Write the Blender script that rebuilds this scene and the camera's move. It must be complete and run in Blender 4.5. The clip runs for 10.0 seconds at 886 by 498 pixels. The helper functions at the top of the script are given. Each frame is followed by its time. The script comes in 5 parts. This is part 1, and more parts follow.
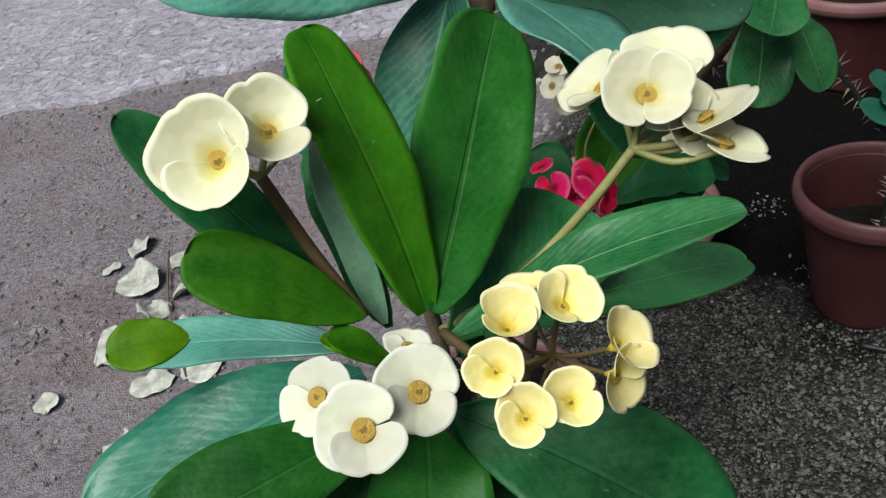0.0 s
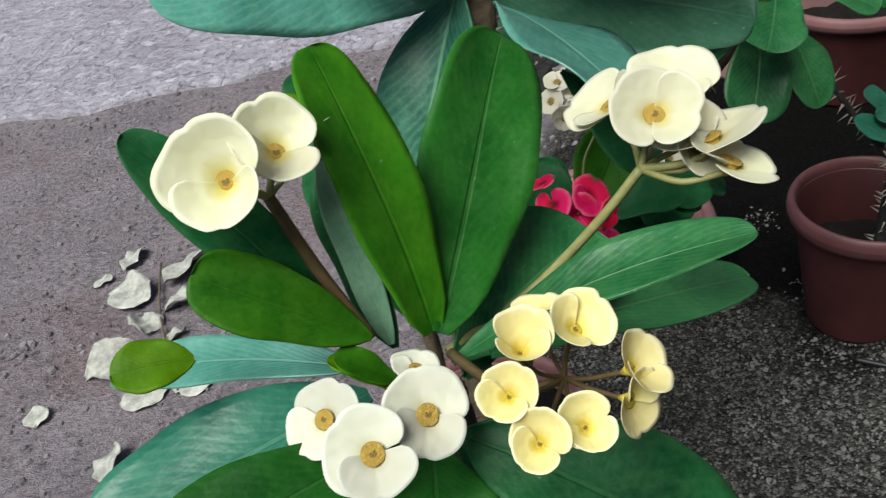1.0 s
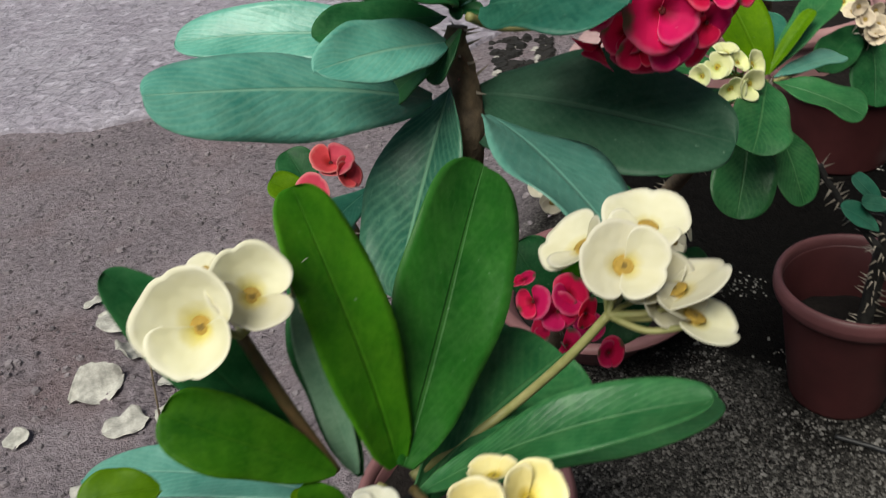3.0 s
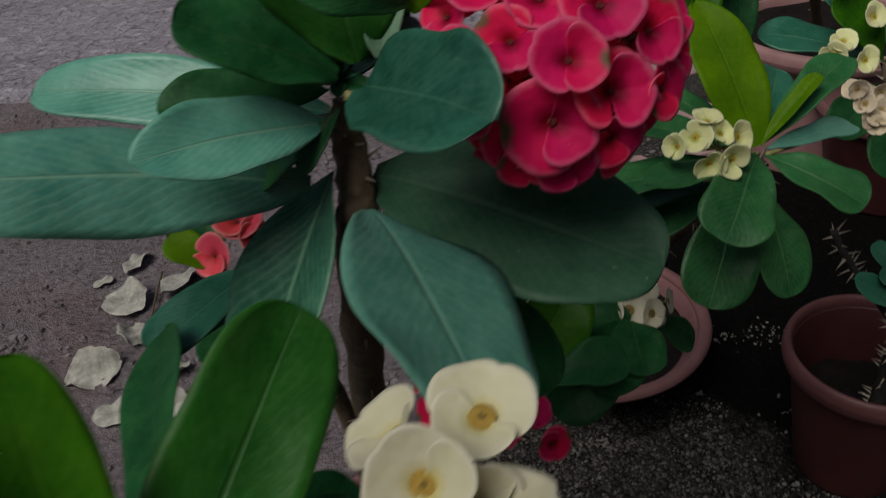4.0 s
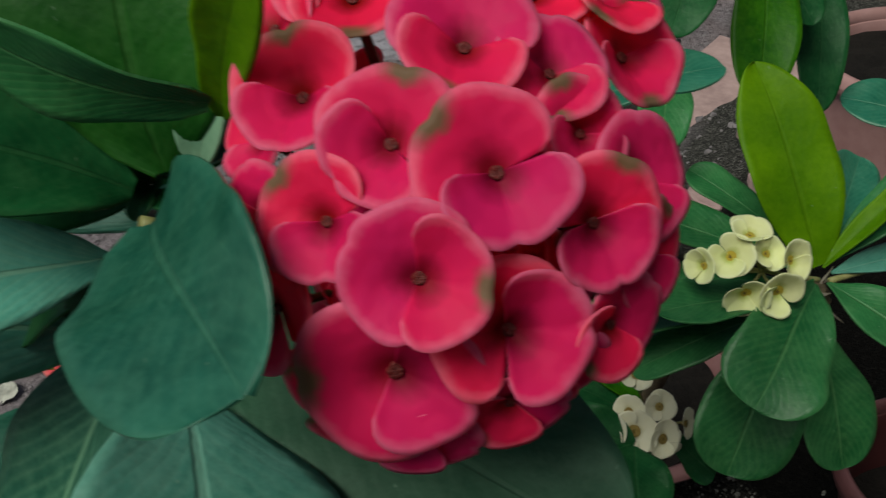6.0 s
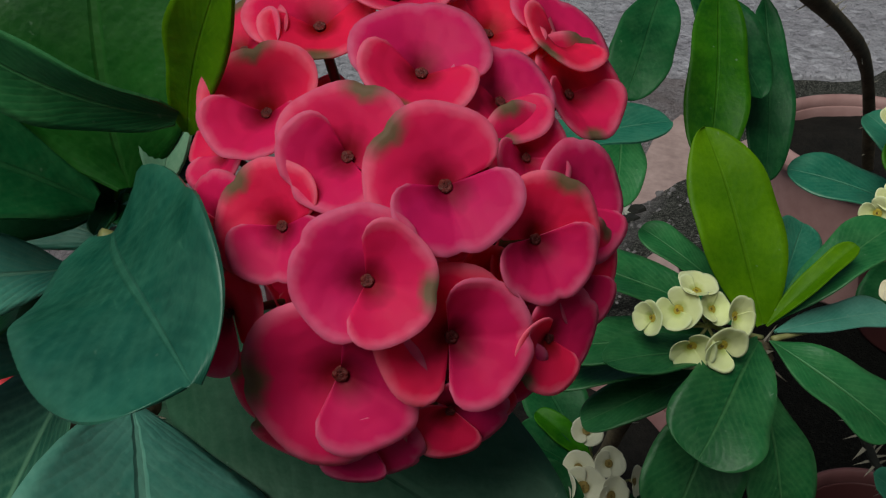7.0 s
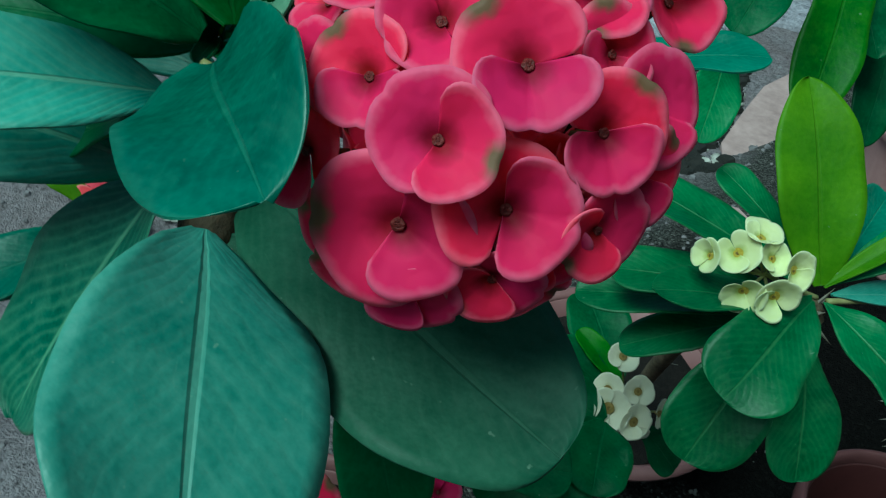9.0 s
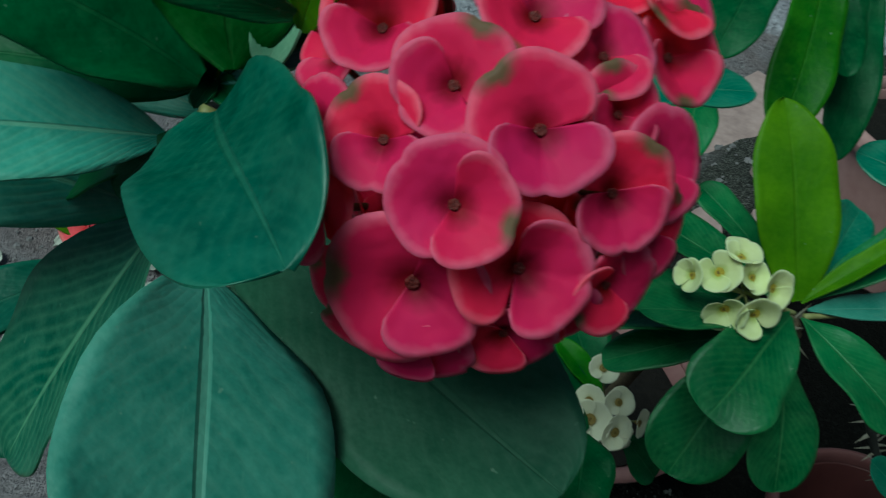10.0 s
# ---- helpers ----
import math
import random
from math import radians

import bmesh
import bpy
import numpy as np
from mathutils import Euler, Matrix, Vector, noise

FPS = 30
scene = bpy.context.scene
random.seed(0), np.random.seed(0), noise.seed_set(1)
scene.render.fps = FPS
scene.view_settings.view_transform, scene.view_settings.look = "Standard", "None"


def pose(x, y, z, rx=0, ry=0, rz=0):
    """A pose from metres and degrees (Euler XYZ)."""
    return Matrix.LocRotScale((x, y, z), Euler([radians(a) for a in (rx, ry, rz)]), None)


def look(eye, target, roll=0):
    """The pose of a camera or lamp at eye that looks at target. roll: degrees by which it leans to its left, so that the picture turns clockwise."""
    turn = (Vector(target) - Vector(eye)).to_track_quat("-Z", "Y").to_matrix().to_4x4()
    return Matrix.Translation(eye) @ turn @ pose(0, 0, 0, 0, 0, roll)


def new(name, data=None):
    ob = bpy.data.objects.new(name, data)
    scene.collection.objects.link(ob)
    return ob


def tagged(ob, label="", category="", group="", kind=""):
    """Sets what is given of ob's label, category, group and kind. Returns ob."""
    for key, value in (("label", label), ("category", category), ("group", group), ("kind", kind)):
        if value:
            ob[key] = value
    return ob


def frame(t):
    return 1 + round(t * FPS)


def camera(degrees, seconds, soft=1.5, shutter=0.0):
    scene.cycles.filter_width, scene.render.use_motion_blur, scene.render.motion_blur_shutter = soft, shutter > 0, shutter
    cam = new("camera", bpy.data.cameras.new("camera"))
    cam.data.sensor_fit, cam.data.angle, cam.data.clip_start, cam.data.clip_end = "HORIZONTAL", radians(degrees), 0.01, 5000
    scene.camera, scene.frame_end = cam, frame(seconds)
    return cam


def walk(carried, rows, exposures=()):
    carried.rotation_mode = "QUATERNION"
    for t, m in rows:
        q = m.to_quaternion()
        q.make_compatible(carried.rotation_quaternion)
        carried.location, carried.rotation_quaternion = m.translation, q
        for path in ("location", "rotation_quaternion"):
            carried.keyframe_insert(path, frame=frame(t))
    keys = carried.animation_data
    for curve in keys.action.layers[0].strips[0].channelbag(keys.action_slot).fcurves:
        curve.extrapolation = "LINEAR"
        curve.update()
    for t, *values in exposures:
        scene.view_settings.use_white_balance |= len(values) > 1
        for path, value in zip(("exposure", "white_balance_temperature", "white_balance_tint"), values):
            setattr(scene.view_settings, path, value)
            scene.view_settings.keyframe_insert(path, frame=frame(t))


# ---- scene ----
cam = camera(56.6, 10.0, 1.2, 0.5)
PATH = [
    (0, (0.033, -0.001, 0.84), (-0.034, 1.588, -0.372), -13.0),
    (0.5, (0.029, 0.004, 0.837), (-0.063, 1.575, -0.397), -13.8),
    (1, (0.028, 0.003, 0.842), (-0.012, 1.607, -0.353), -12.3),
    (1.5, (0.03, -0.012, 0.84), (0.076, 1.594, -0.351), -10.6),
    (2, (0.019, -0.01, 0.846), (0.095, 1.584, -0.359), -10.5),
    (2.2, (0.014, -0.004, 0.853), (0.118, 1.609, -0.326), -9.8),
    (3.3, (0.07, 0.038, 0.882), (-0.004, 1.674, -0.265), -7.8),
    (3.5, (0.091, 0.057, 0.883), (-0.005, 1.679, -0.283), -7.3),
    (4, (0.129, 0.107, 0.88), (-0.019, 1.717, -0.297), -6.9),
    (4.5, (0.169, 0.17, 0.874), (-0.034, 1.769, -0.312), -5.4),
    (5, (0.174, 0.206, 0.863), (-0.079, 1.781, -0.343), -5.9),
    (5.5, (0.172, 0.239, 0.86), (-0.136, 1.814, -0.334), -5.2),
    (6, (0.179, 0.257, 0.855), (-0.118, 1.821, -0.355), -4.3),
    (6.2, (0.185, 0.259, 0.852), (-0.047, 1.851, -0.337), -1.9),
    (7.3, (0.183, 0.242, 0.85), (-0.037, 1.915, -0.223), 0.3),
    (7.5, (0.183, 0.242, 0.842), (-0.038, 1.865, -0.305), -0.3),
    (8, (0.185, 0.237, 0.838), (-0.053, 1.836, -0.34), -0.8),
    (8.5, (0.186, 0.23, 0.846), (-0.121, 1.802, -0.352), 2.4),
    (9, (0.188, 0.233, 0.85), (-0.157, 1.741, -0.418), 7.9),
    (9.5, (0.164, 0.249, 0.851), (-0.141, 1.748, -0.438), 9.9),
    (10, (0.176, 0.235, 0.861), (-0.092, 1.761, -0.404), 9.0),
]
walk(cam, [(t, look(eye, target, roll)) for t, eye, target, roll in PATH], [(0, 0.65, 6150, -1), (1, 0.7, 6150, 0), (1.5, 0.68, 6200, 1), (2.2, 0.2, 6400, 2), (3.3, 0.5, 6600, 5), (3.5, 0.25, 6600, 6), (4.0, -0.75, 6600, 7), (4.5, 0.5, 6650, -2), (5.5, -0.28, 6600, -5), (6.2, -0.17, 6550, -6), (7.5, -0.53, 5950, -15), (8.0, 0.2, 5400, -31), (8.5, 0.2, 4900, -37), (9.2, 0.15, 4850, -37), (9.5, 0.1, 4900, -40), (10, -0.4, 5250, -32)])

# ---- light ----
world = bpy.data.worlds.new("sky")
scene.world = world
world.use_nodes = True
wn = world.node_tree.nodes
sky = wn.new("ShaderNodeTexSky")
sky.sky_type = "NISHITA"
sky.sun_disc = False
sky.sun_elevation, sky.sun_rotation = radians(59), radians(-143)
sky.air_density, sky.dust_density, sky.ozone_density = 1.0, 3.0, 1.0
wn["Background"].inputs["Strength"].default_value = 0.05
world.node_tree.links.new(sky.outputs[0], wn["Background"].inputs["Color"])
sun = new("sun", bpy.data.lights.new("sun", "SUN"))
sun.data.energy, sun.data.angle, sun.data.color = 3.4, radians(36), (1.0, 0.96, 0.89)
sun.matrix_world = look((-0.9, -0.8, 2.9), (0, 0.4, 0.4))


# ---- materials ----
def mat(name, rough=0.6, spec=0.5):
    m = bpy.data.materials.new(name)
    m.use_nodes = True
    b = m.node_tree.nodes["Principled BSDF"]
    b.inputs["Roughness"].default_value = rough
    b.inputs["Specular IOR Level"].default_value = spec
    return m, m.node_tree, b


def node(t, kind, **kw):
    n = t.nodes.new("ShaderNode" + kind)
    for k, v in kw.items():
        if k == "op":
            n.operation = v
        elif k == "blend":
            n.blend_type = v
        else:
            n.inputs[k].default_value = v
    return n


def link(t, a, b):
    t.links.new(a, b)


def noise_tex(t, vec, scale, detail=4.0, rough=0.6, out="Fac"):
    n = node(t, "TexNoise", Scale=scale, Detail=detail, Roughness=rough)
    link(t, vec, n.inputs["Vector"])
    return n.outputs[out]


def ramp(t, fac, stops):
    r = t.nodes.new("ShaderNodeValToRGB")
    e = r.color_ramp.elements
    while len(e) < len(stops):
        e.new(0.5)
    for el, (p, c) in zip(e, stops):
        el.position, el.color = p, (*c, 1) if len(c) == 3 else c
    link(t, fac, r.inputs[0])
    return r.outputs[0]


def mix(t, fac, a, b, blend="MIX"):
    m = t.nodes.new("ShaderNodeMix")
    m.data_type, m.blend_type = "RGBA", blend
    for sock, v in ((m.inputs[0], fac), (m.inputs[6], a), (m.inputs[7], b)):
        if isinstance(v, (int, float)):
            sock.default_value = v
        elif isinstance(v, tuple):
            sock.default_value = (*v, 1)
        else:
            link(t, v, sock)
    return m.outputs[2]


def math_node(t, op, a, b=0.0, c=None):
    m = t.nodes.new("ShaderNodeMath")
    m.operation = op
    for sock, v in zip(m.inputs, (a, b, 0.0 if c is None else c)):
        if isinstance(v, (int, float)):
            sock.default_value = v
        else:
            link(t, v, sock)
    return m.outputs[0]


def bump(t, b, height, strength, dist):
    n = t.nodes.new("ShaderNodeBump")
    n.inputs["Strength"].default_value, n.inputs["Distance"].default_value = strength, dist
    link(t, height, n.inputs["Height"])
    link(t, n.outputs[0], b.inputs["Normal"])


def coords(t, kind="Object"):
    return t.nodes.new("ShaderNodeTexCoord").outputs[kind]


def leaf_mat(name, dark, light, rib, rough=0.36, trans=0.12, coat=0.15, vein=0.5, gloss=0.13):
    """A leaf blade: u runs from stalk to tip, v across it with the midrib at a half."""
    m, t, b = mat(name, rough, gloss)
    uv = coords(t, "UV")
    sep = t.nodes.new("ShaderNodeSeparateXYZ")
    link(t, uv, sep.inputs[0])
    u, v = sep.outputs[0], sep.outputs[1]
    off = math_node(t, "ABSOLUTE", math_node(t, "SUBTRACT", v, 0.5))
    obj = coords(t)
    rnd = t.nodes.new("ShaderNodeObjectInfo").outputs["Random"]
    big = noise_tex(t, obj, 38.0, 4.0, 0.55)
    fine = noise_tex(t, obj, 420.0, 3.0)
    col = ramp(t, math_node(t, "MULTIPLY_ADD", off, 0.25, big), [(0.34, dark), (0.76, light)])
    col = mix(t, 0.35, col, ramp(t, fine, [(0.3, (0.35, 0.4, 0.35)), (0.7, (0.65, 0.62, 0.6))]), "OVERLAY")
    tone = math_node(t, "MULTIPLY_ADD", rnd, 0.35, 0.82)
    hsv = node(t, "HueSaturation")
    link(t, tone, hsv.inputs["Value"])
    link(t, col, hsv.inputs["Color"])
    col = hsv.outputs[0]
    # side veins slant from the midrib towards the tip
    slant = math_node(t, "SUBTRACT", math_node(t, "MULTIPLY", u, 15.0), math_node(t, "MULTIPLY", off, 11.0))
    wob = math_node(t, "ADD", slant, math_node(t, "MULTIPLY", noise_tex(t, obj, 55.0, 2.0), 1.3))
    tri = math_node(t, "PINGPONG", wob, 0.5)
    soft = ramp(t, tri, [(0.0, (1, 1, 1)), (0.32, (0, 0, 0))])
    midw = math_node(t, "MULTIPLY_ADD", u, -0.03, 0.042)
    mid = ramp(t, math_node(t, "DIVIDE", off, midw), [(0.45, (1, 1, 1)), (1.0, (0, 0, 0))])
    col = mix(t, math_node(t, "MULTIPLY", soft, 0.26 * vein), col, rib)
    col = mix(t, math_node(t, "MULTIPLY", mid, 0.75 * vein), col, rib)
    edge = ramp(t, off, [(0.44, (0, 0, 0)), (0.5, (1, 1, 1))])
    col = mix(t, math_node(t, "MULTIPLY", edge, 0.18), col, rib)
    # pale scuffs along the blade and dusty blotches
    run = node(t, "Mapping", Scale=(9.0, 34.0, 1.0), Rotation=(0.0, 0.0, 0.5))
    link(t, uv, run.inputs["Vector"])
    shift = t.nodes.new("ShaderNodeVectorMath")
    shift.operation = "ADD"
    link(t, run.outputs[0], shift.inputs[0])
    link(t, math_node(t, "MULTIPLY", rnd, 37.0), shift.inputs[1])
    scuff = ramp(t, noise_tex(t, shift.outputs[0], 1.0, 3.0, 0.6), [(0.66, (0, 0, 0)), (0.74, (1, 1, 1))])
    col = mix(t, math_node(t, "MULTIPLY", scuff, 0.28), col, rib)
    dust = ramp(t, noise_tex(t, obj, 105.0, 5.0, 0.7), [(0.42, (0, 0, 0)), (0.75, (1, 1, 1))])
    col = mix(t, math_node(t, "MULTIPLY", dust, 0.3), col, rib)
    spots = ramp(t, noise_tex(t, obj, 230.0, 2.0), [(0.72, (0, 0, 0)), (0.78, (1, 1, 1))])
    col = mix(t, math_node(t, "MULTIPLY", spots, 0.3), col, (0.3, 0.4, 0.3))
    link(t, col, b.inputs["Base Color"])
    h = math_node(t, "ADD", math_node(t, "MULTIPLY", soft, -0.12 * vein), math_node(t, "MULTIPLY", mid, -1.0))
    h = math_node(t, "ADD", h, math_node(t, "MULTIPLY", noise_tex(t, obj, 110.0, 3.0), 0.9))
    bump(t, b, h, 0.45, 0.0015)
    b.inputs["Coat Weight"].default_value, b.inputs["Coat Roughness"].default_value = coat, 0.35
    tr = t.nodes.new("ShaderNodeBsdfTranslucent")
    link(t, mix(t, 1.0, col, (1.0, 1.0, 0.35), "MULTIPLY"), tr.inputs["Color"])
    ms = t.nodes.new("ShaderNodeMixShader")
    ms.inputs[0].default_value = trans
    out = t.nodes["Material Output"]
    link(t, b.outputs[0], ms.inputs[1])
    link(t, tr.outputs[0], ms.inputs[2])
    link(t, ms.outputs[0], out.inputs[0])
    return m


LEAF = {
    "dark": leaf_mat("leaf_dark_green", (0.004, 0.042, 0.012), (0.014, 0.092, 0.028), (0.06, 0.16, 0.06), 0.45, 0.12, 0.02, 0.2),
    "bright": leaf_mat("leaf_fresh_green", (0.010, 0.075, 0.002), (0.040, 0.165, 0.003), (0.09, 0.22, 0.010), 0.46, 0.25, 0.04, 0.14),
    "teal": leaf_mat("leaf_blue_green", (0.007, 0.080, 0.050), (0.030, 0.150, 0.100), (0.09, 0.24, 0.15), 0.38, 0.1, 0.12, 0.5, 0.3),
    "mid": leaf_mat("leaf_green", (0.007, 0.075, 0.020), (0.030, 0.150, 0.048), (0.10, 0.24, 0.09), 0.40, 0.14, 0.08, 0.5, 0.25),
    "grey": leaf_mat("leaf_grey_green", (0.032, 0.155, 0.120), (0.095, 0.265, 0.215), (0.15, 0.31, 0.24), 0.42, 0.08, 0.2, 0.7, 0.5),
    "young": leaf_mat("leaf_yellow_green", (0.065, 0.175, 0.002), (0.14, 0.29, 0.003), (0.15, 0.28, 0.012), 0.48, 0.4, 0.02, 0.2),
    "deep": leaf_mat("leaf_deep_green", (0.006, 0.056, 0.006), (0.020, 0.110, 0.012), (0.06, 0.16, 0.04), 0.43, 0.2, 0.04, 0.3),
    "ribbed": leaf_mat("leaf_ribbed_green", (0.008, 0.085, 0.050), (0.034, 0.155, 0.100), (0.14, 0.30, 0.18), 0.42, 0.1, 0.1, 0.9, 0.25),
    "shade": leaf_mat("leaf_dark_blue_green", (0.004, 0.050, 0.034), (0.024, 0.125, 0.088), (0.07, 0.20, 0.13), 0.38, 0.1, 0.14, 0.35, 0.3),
    # lighter copy of the blue-green leaf, with sky sheen put into its colour
    "pale": leaf_mat("leaf_blue_green_sky_sheen", (0.036, 0.185, 0.145), (0.115, 0.34, 0.275), (0.20, 0.38, 0.27), 0.36, 0.1, 0.2, 0.85, 0.35),
    # grey-green leaf made darker, the flower head's shade being in its colour
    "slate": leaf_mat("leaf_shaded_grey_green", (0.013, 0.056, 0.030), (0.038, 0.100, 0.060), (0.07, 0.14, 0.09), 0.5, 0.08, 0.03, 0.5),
    "fresh": leaf_mat("leaf_lively_green", (0.018, 0.110, 0.004), (0.058, 0.215, 0.008), (0.12, 0.27, 0.020), 0.46, 0.38, 0.04, 0.14),
    "under": leaf_mat("pale_leaf_underside", (0.10, 0.22, 0.14), (0.20, 0.34, 0.23), (0.26, 0.38, 0.26), 0.5, 0.15, 0.05, 0.3),
}


def bract_mat(name, inner, outer, rim, trans=0.25, fleck=0.0, spread=0.014):
    """Bracts: u is the distance from the flower's middle."""
    m, t, b = mat(name, 0.55, 0.2)
    uv = coords(t, "UV")
    sep = t.nodes.new("ShaderNodeSeparateXYZ")
    link(t, uv, sep.inputs[0])
    u, v = sep.outputs[0], sep.outputs[1]
    obj = coords(t)
    rnd = t.nodes.new("ShaderNodeObjectInfo").outputs["Random"]
    uu = math_node(t, "ADD", u, math_node(t, "MULTIPLY_ADD", noise_tex(t, obj, 3.0, 2.0), 0.25, -0.125))
    col = ramp(t, uu, [(0.10, inner), (0.42, outer), (0.80, outer), (1.0, rim)])
    ray = noise_tex(t, obj, 2.0, 1.0)
    col = mix(t, 0.3, col, ramp(t, ray, [(0.3, (0.38, 0.38, 0.38)), (0.7, (0.62, 0.62, 0.62))]), "OVERLAY")
    hsv = node(t, "HueSaturation")
    link(t, math_node(t, "MULTIPLY_ADD", rnd, 0.22, 0.86), hsv.inputs["Value"])
    link(t, math_node(t, "MULTIPLY_ADD", rnd, spread, 0.497 - spread / 2), hsv.inputs["Hue"])
    link(t, col, hsv.inputs["Color"])
    col = hsv.outputs[0]
    if fleck:
        tip = ramp(t, math_node(t, "ABSOLUTE", math_node(t, "SUBTRACT", v, 0.5)), [(0.03, (1, 1, 1)), (0.10, (0, 0, 0))])
        far = ramp(t, uu, [(0.70, (0, 0, 0)), (0.86, (1, 1, 1))])
        some = math_node(t, "GREATER_THAN", rnd, 0.45)
        f = math_node(t, "MULTIPLY", math_node(t, "MULTIPLY", tip, far), math_node(t, "MULTIPLY", some, fleck))
        col = mix(t, f, col, (0.13, 0.15, 0.06))
    link(t, col, b.inputs["Base Color"])
    bump(t, b, ray, 0.06, 0.1)
    tr = t.nodes.new("ShaderNodeBsdfTranslucent")
    link(t, col, tr.inputs["Color"])
    ms = t.nodes.new("ShaderNodeMixShader")
    ms.inputs[0].default_value = trans
    link(t, b.outputs[0], ms.inputs[1])
    link(t, tr.outputs[0], ms.inputs[2])
    link(t, ms.outputs[0], t.nodes["Material Output"].inputs[0])
    return m


def plain_mat(name, a, b_, scale=60.0, rough=0.6, bump_d=0.001, strength=0.4, spec=0.4, detail=5.0):
    m, t, b = mat(name, rough, spec)
    obj = coords(t)
    n1, n2 = noise_tex(t, obj, scale, detail), noise_tex(t, obj, scale * 0.17, 3.0)
    col = mix(t, 0.5, ramp(t, n1, [(0.32, a), (0.7, b_)]), ramp(t, n2, [(0.35, a), (0.68, b_)]))
    link(t, col, b.inputs["Base Color"])
    bump(t, b, n1, strength, bump_d)
    return m


BRACT = {
    "cream": bract_mat("cream_bract", (0.62, 0.53, 0.12), (0.70, 0.67, 0.48), (0.73, 0.70, 0.56), 0.3),
    "ivory": bract_mat("ivory_bract", (0.60, 0.56, 0.36), (0.67, 0.65, 0.53), (0.69, 0.68, 0.60), 0.3),
    "yellow": bract_mat("pale_yellow_bract", (0.68, 0.53, 0.06), (0.82, 0.73, 0.33), (0.86, 0.80, 0.52), 0.3),
    "white": bract_mat("small_cream_bract", (0.62, 0.57, 0.34), (0.82, 0.77, 0.60), (0.84, 0.79, 0.64), 0.2),
    "lime": bract_mat("lime_cream_bract", (0.5, 0.55, 0.12), (0.82, 0.83, 0.44), (0.84, 0.85, 0.54), 0.2),
    "dry": bract_mat("faded_bract", (0.35, 0.27, 0.16), (0.62, 0.52, 0.38), (0.66, 0.56, 0.42), 0.15),
    "pink": bract_mat("pink_bract", (0.38, 0.004, 0.024), (0.86, 0.013, 0.128), (0.90, 0.17, 0.31), 0.45, 0.85, 0.02),
    "salmon": bract_mat("salmon_bract", (0.5, 0.03, 0.04), (0.74, 0.075, 0.105), (0.78, 0.24, 0.24), 0.2),
}
CENTRE = {
    "cream": plain_mat("ochre_cyathium", (0.27, 0.165, 0.022), (0.44, 0.29, 0.05), 9.0, 0.55, 0.01),
    "yellow": plain_mat("yellow_cyathium", (0.38, 0.28, 0.025), (0.54, 0.41, 0.05), 9.0, 0.55, 0.01),
    "white": plain_mat("brown_cyathium", (0.2, 0.13, 0.03), (0.4, 0.28, 0.08), 9.0, 0.55, 0.01),
    "pink": plain_mat("crimson_cyathium", (0.06, 0.006, 0.006), (0.2, 0.012, 0.012), 9.0, 0.55, 0.01),
}
CENTRE["lime"], CENTRE["dry"], CENTRE["salmon"], CENTRE["ivory"] = CENTRE["yellow"], CENTRE["white"], CENTRE["pink"], CENTRE["cream"]
STAMEN = plain_mat("brown_stamens", (0.13, 0.085, 0.018), (0.25, 0.165, 0.035), 9.0, 0.7, 0.01)
STALK = plain_mat("green_flower_stalk", (0.16, 0.17, 0.05), (0.3, 0.27, 0.12), 200.0, 0.55)
STALK_RED = plain_mat("reddish_flower_stalk", (0.035, 0.035, 0.010), (0.11, 0.06, 0.025), 200.0, 0.5)
BARK = plain_mat("brown_thorny_bark", (0.035, 0.026, 0.017), (0.15, 0.11, 0.065), 180.0, 0.8, 0.002, 0.8)
THORN = plain_mat("grey_thorn", (0.16, 0.13, 0.1), (0.34, 0.3, 0.25), 200.0, 0.6)
SOIL = plain_mat("potting_soil", (0.003, 0.002, 0.002), (0.013, 0.010, 0.009), 120.0, 0.95, 0.006, 1.0, 0.2)
BARK_DARK = plain_mat("dark_spiny_bark", (0.006, 0.006, 0.006), (0.03, 0.028, 0.026), 150.0, 0.8, 0.002, 0.8)
BLACK = plain_mat("plain_black", (0.008, 0.008, 0.009), (0.02, 0.02, 0.022), 90.0, 0.5)
POT = plain_mat("maroon_plastic_pot", (0.036, 0.010, 0.011), (0.074, 0.021, 0.022), 22.0, 0.45, 0.0006, 0.3)
# rim of the thorny pot: lighter and pinker than its wall
POT_RIM = plain_mat("pinkish_maroon_rim", (0.075, 0.026, 0.028), (0.14, 0.054, 0.058), 25.0, 0.5, 0.0008, 0.4)
POT_PALE = plain_mat("pale_pink_pot", (0.24, 0.12, 0.12), (0.38, 0.22, 0.22), 25.0, 0.6, 0.001, 0.4)
POT_PINK = plain_mat("faded_pink_pot", (0.13, 0.055, 0.057), (0.21, 0.10, 0.105), 25.0, 0.6, 0.001, 0.4)
DRY = plain_mat("dry_leaf", (0.17, 0.165, 0.15), (0.56, 0.54, 0.49), 75.0, 0.85, 0.003, 1.0)
STONE = plain_mat("pebble", (0.05, 0.043, 0.05), (0.26, 0.225, 0.24), 90.0, 0.9)
STONE_DARK = plain_mat("gravel_stone", (0.026, 0.024, 0.023), (0.25, 0.235, 0.22), 70.0, 0.85)
STONE_PALE = plain_mat("pale_gravel_stone", (0.12, 0.115, 0.105), (0.50, 0.47, 0.43), 60.0, 0.9)
LITTER = plain_mat("black_leaf_litter", (0.004, 0.004, 0.004), (0.018, 0.015, 0.013), 60.0, 0.9)
BLOCKING_GREY = plain_mat("blocking_wall_grey", (0.22, 0.21, 0.2), (0.36, 0.35, 0.33), 6.0, 0.9)
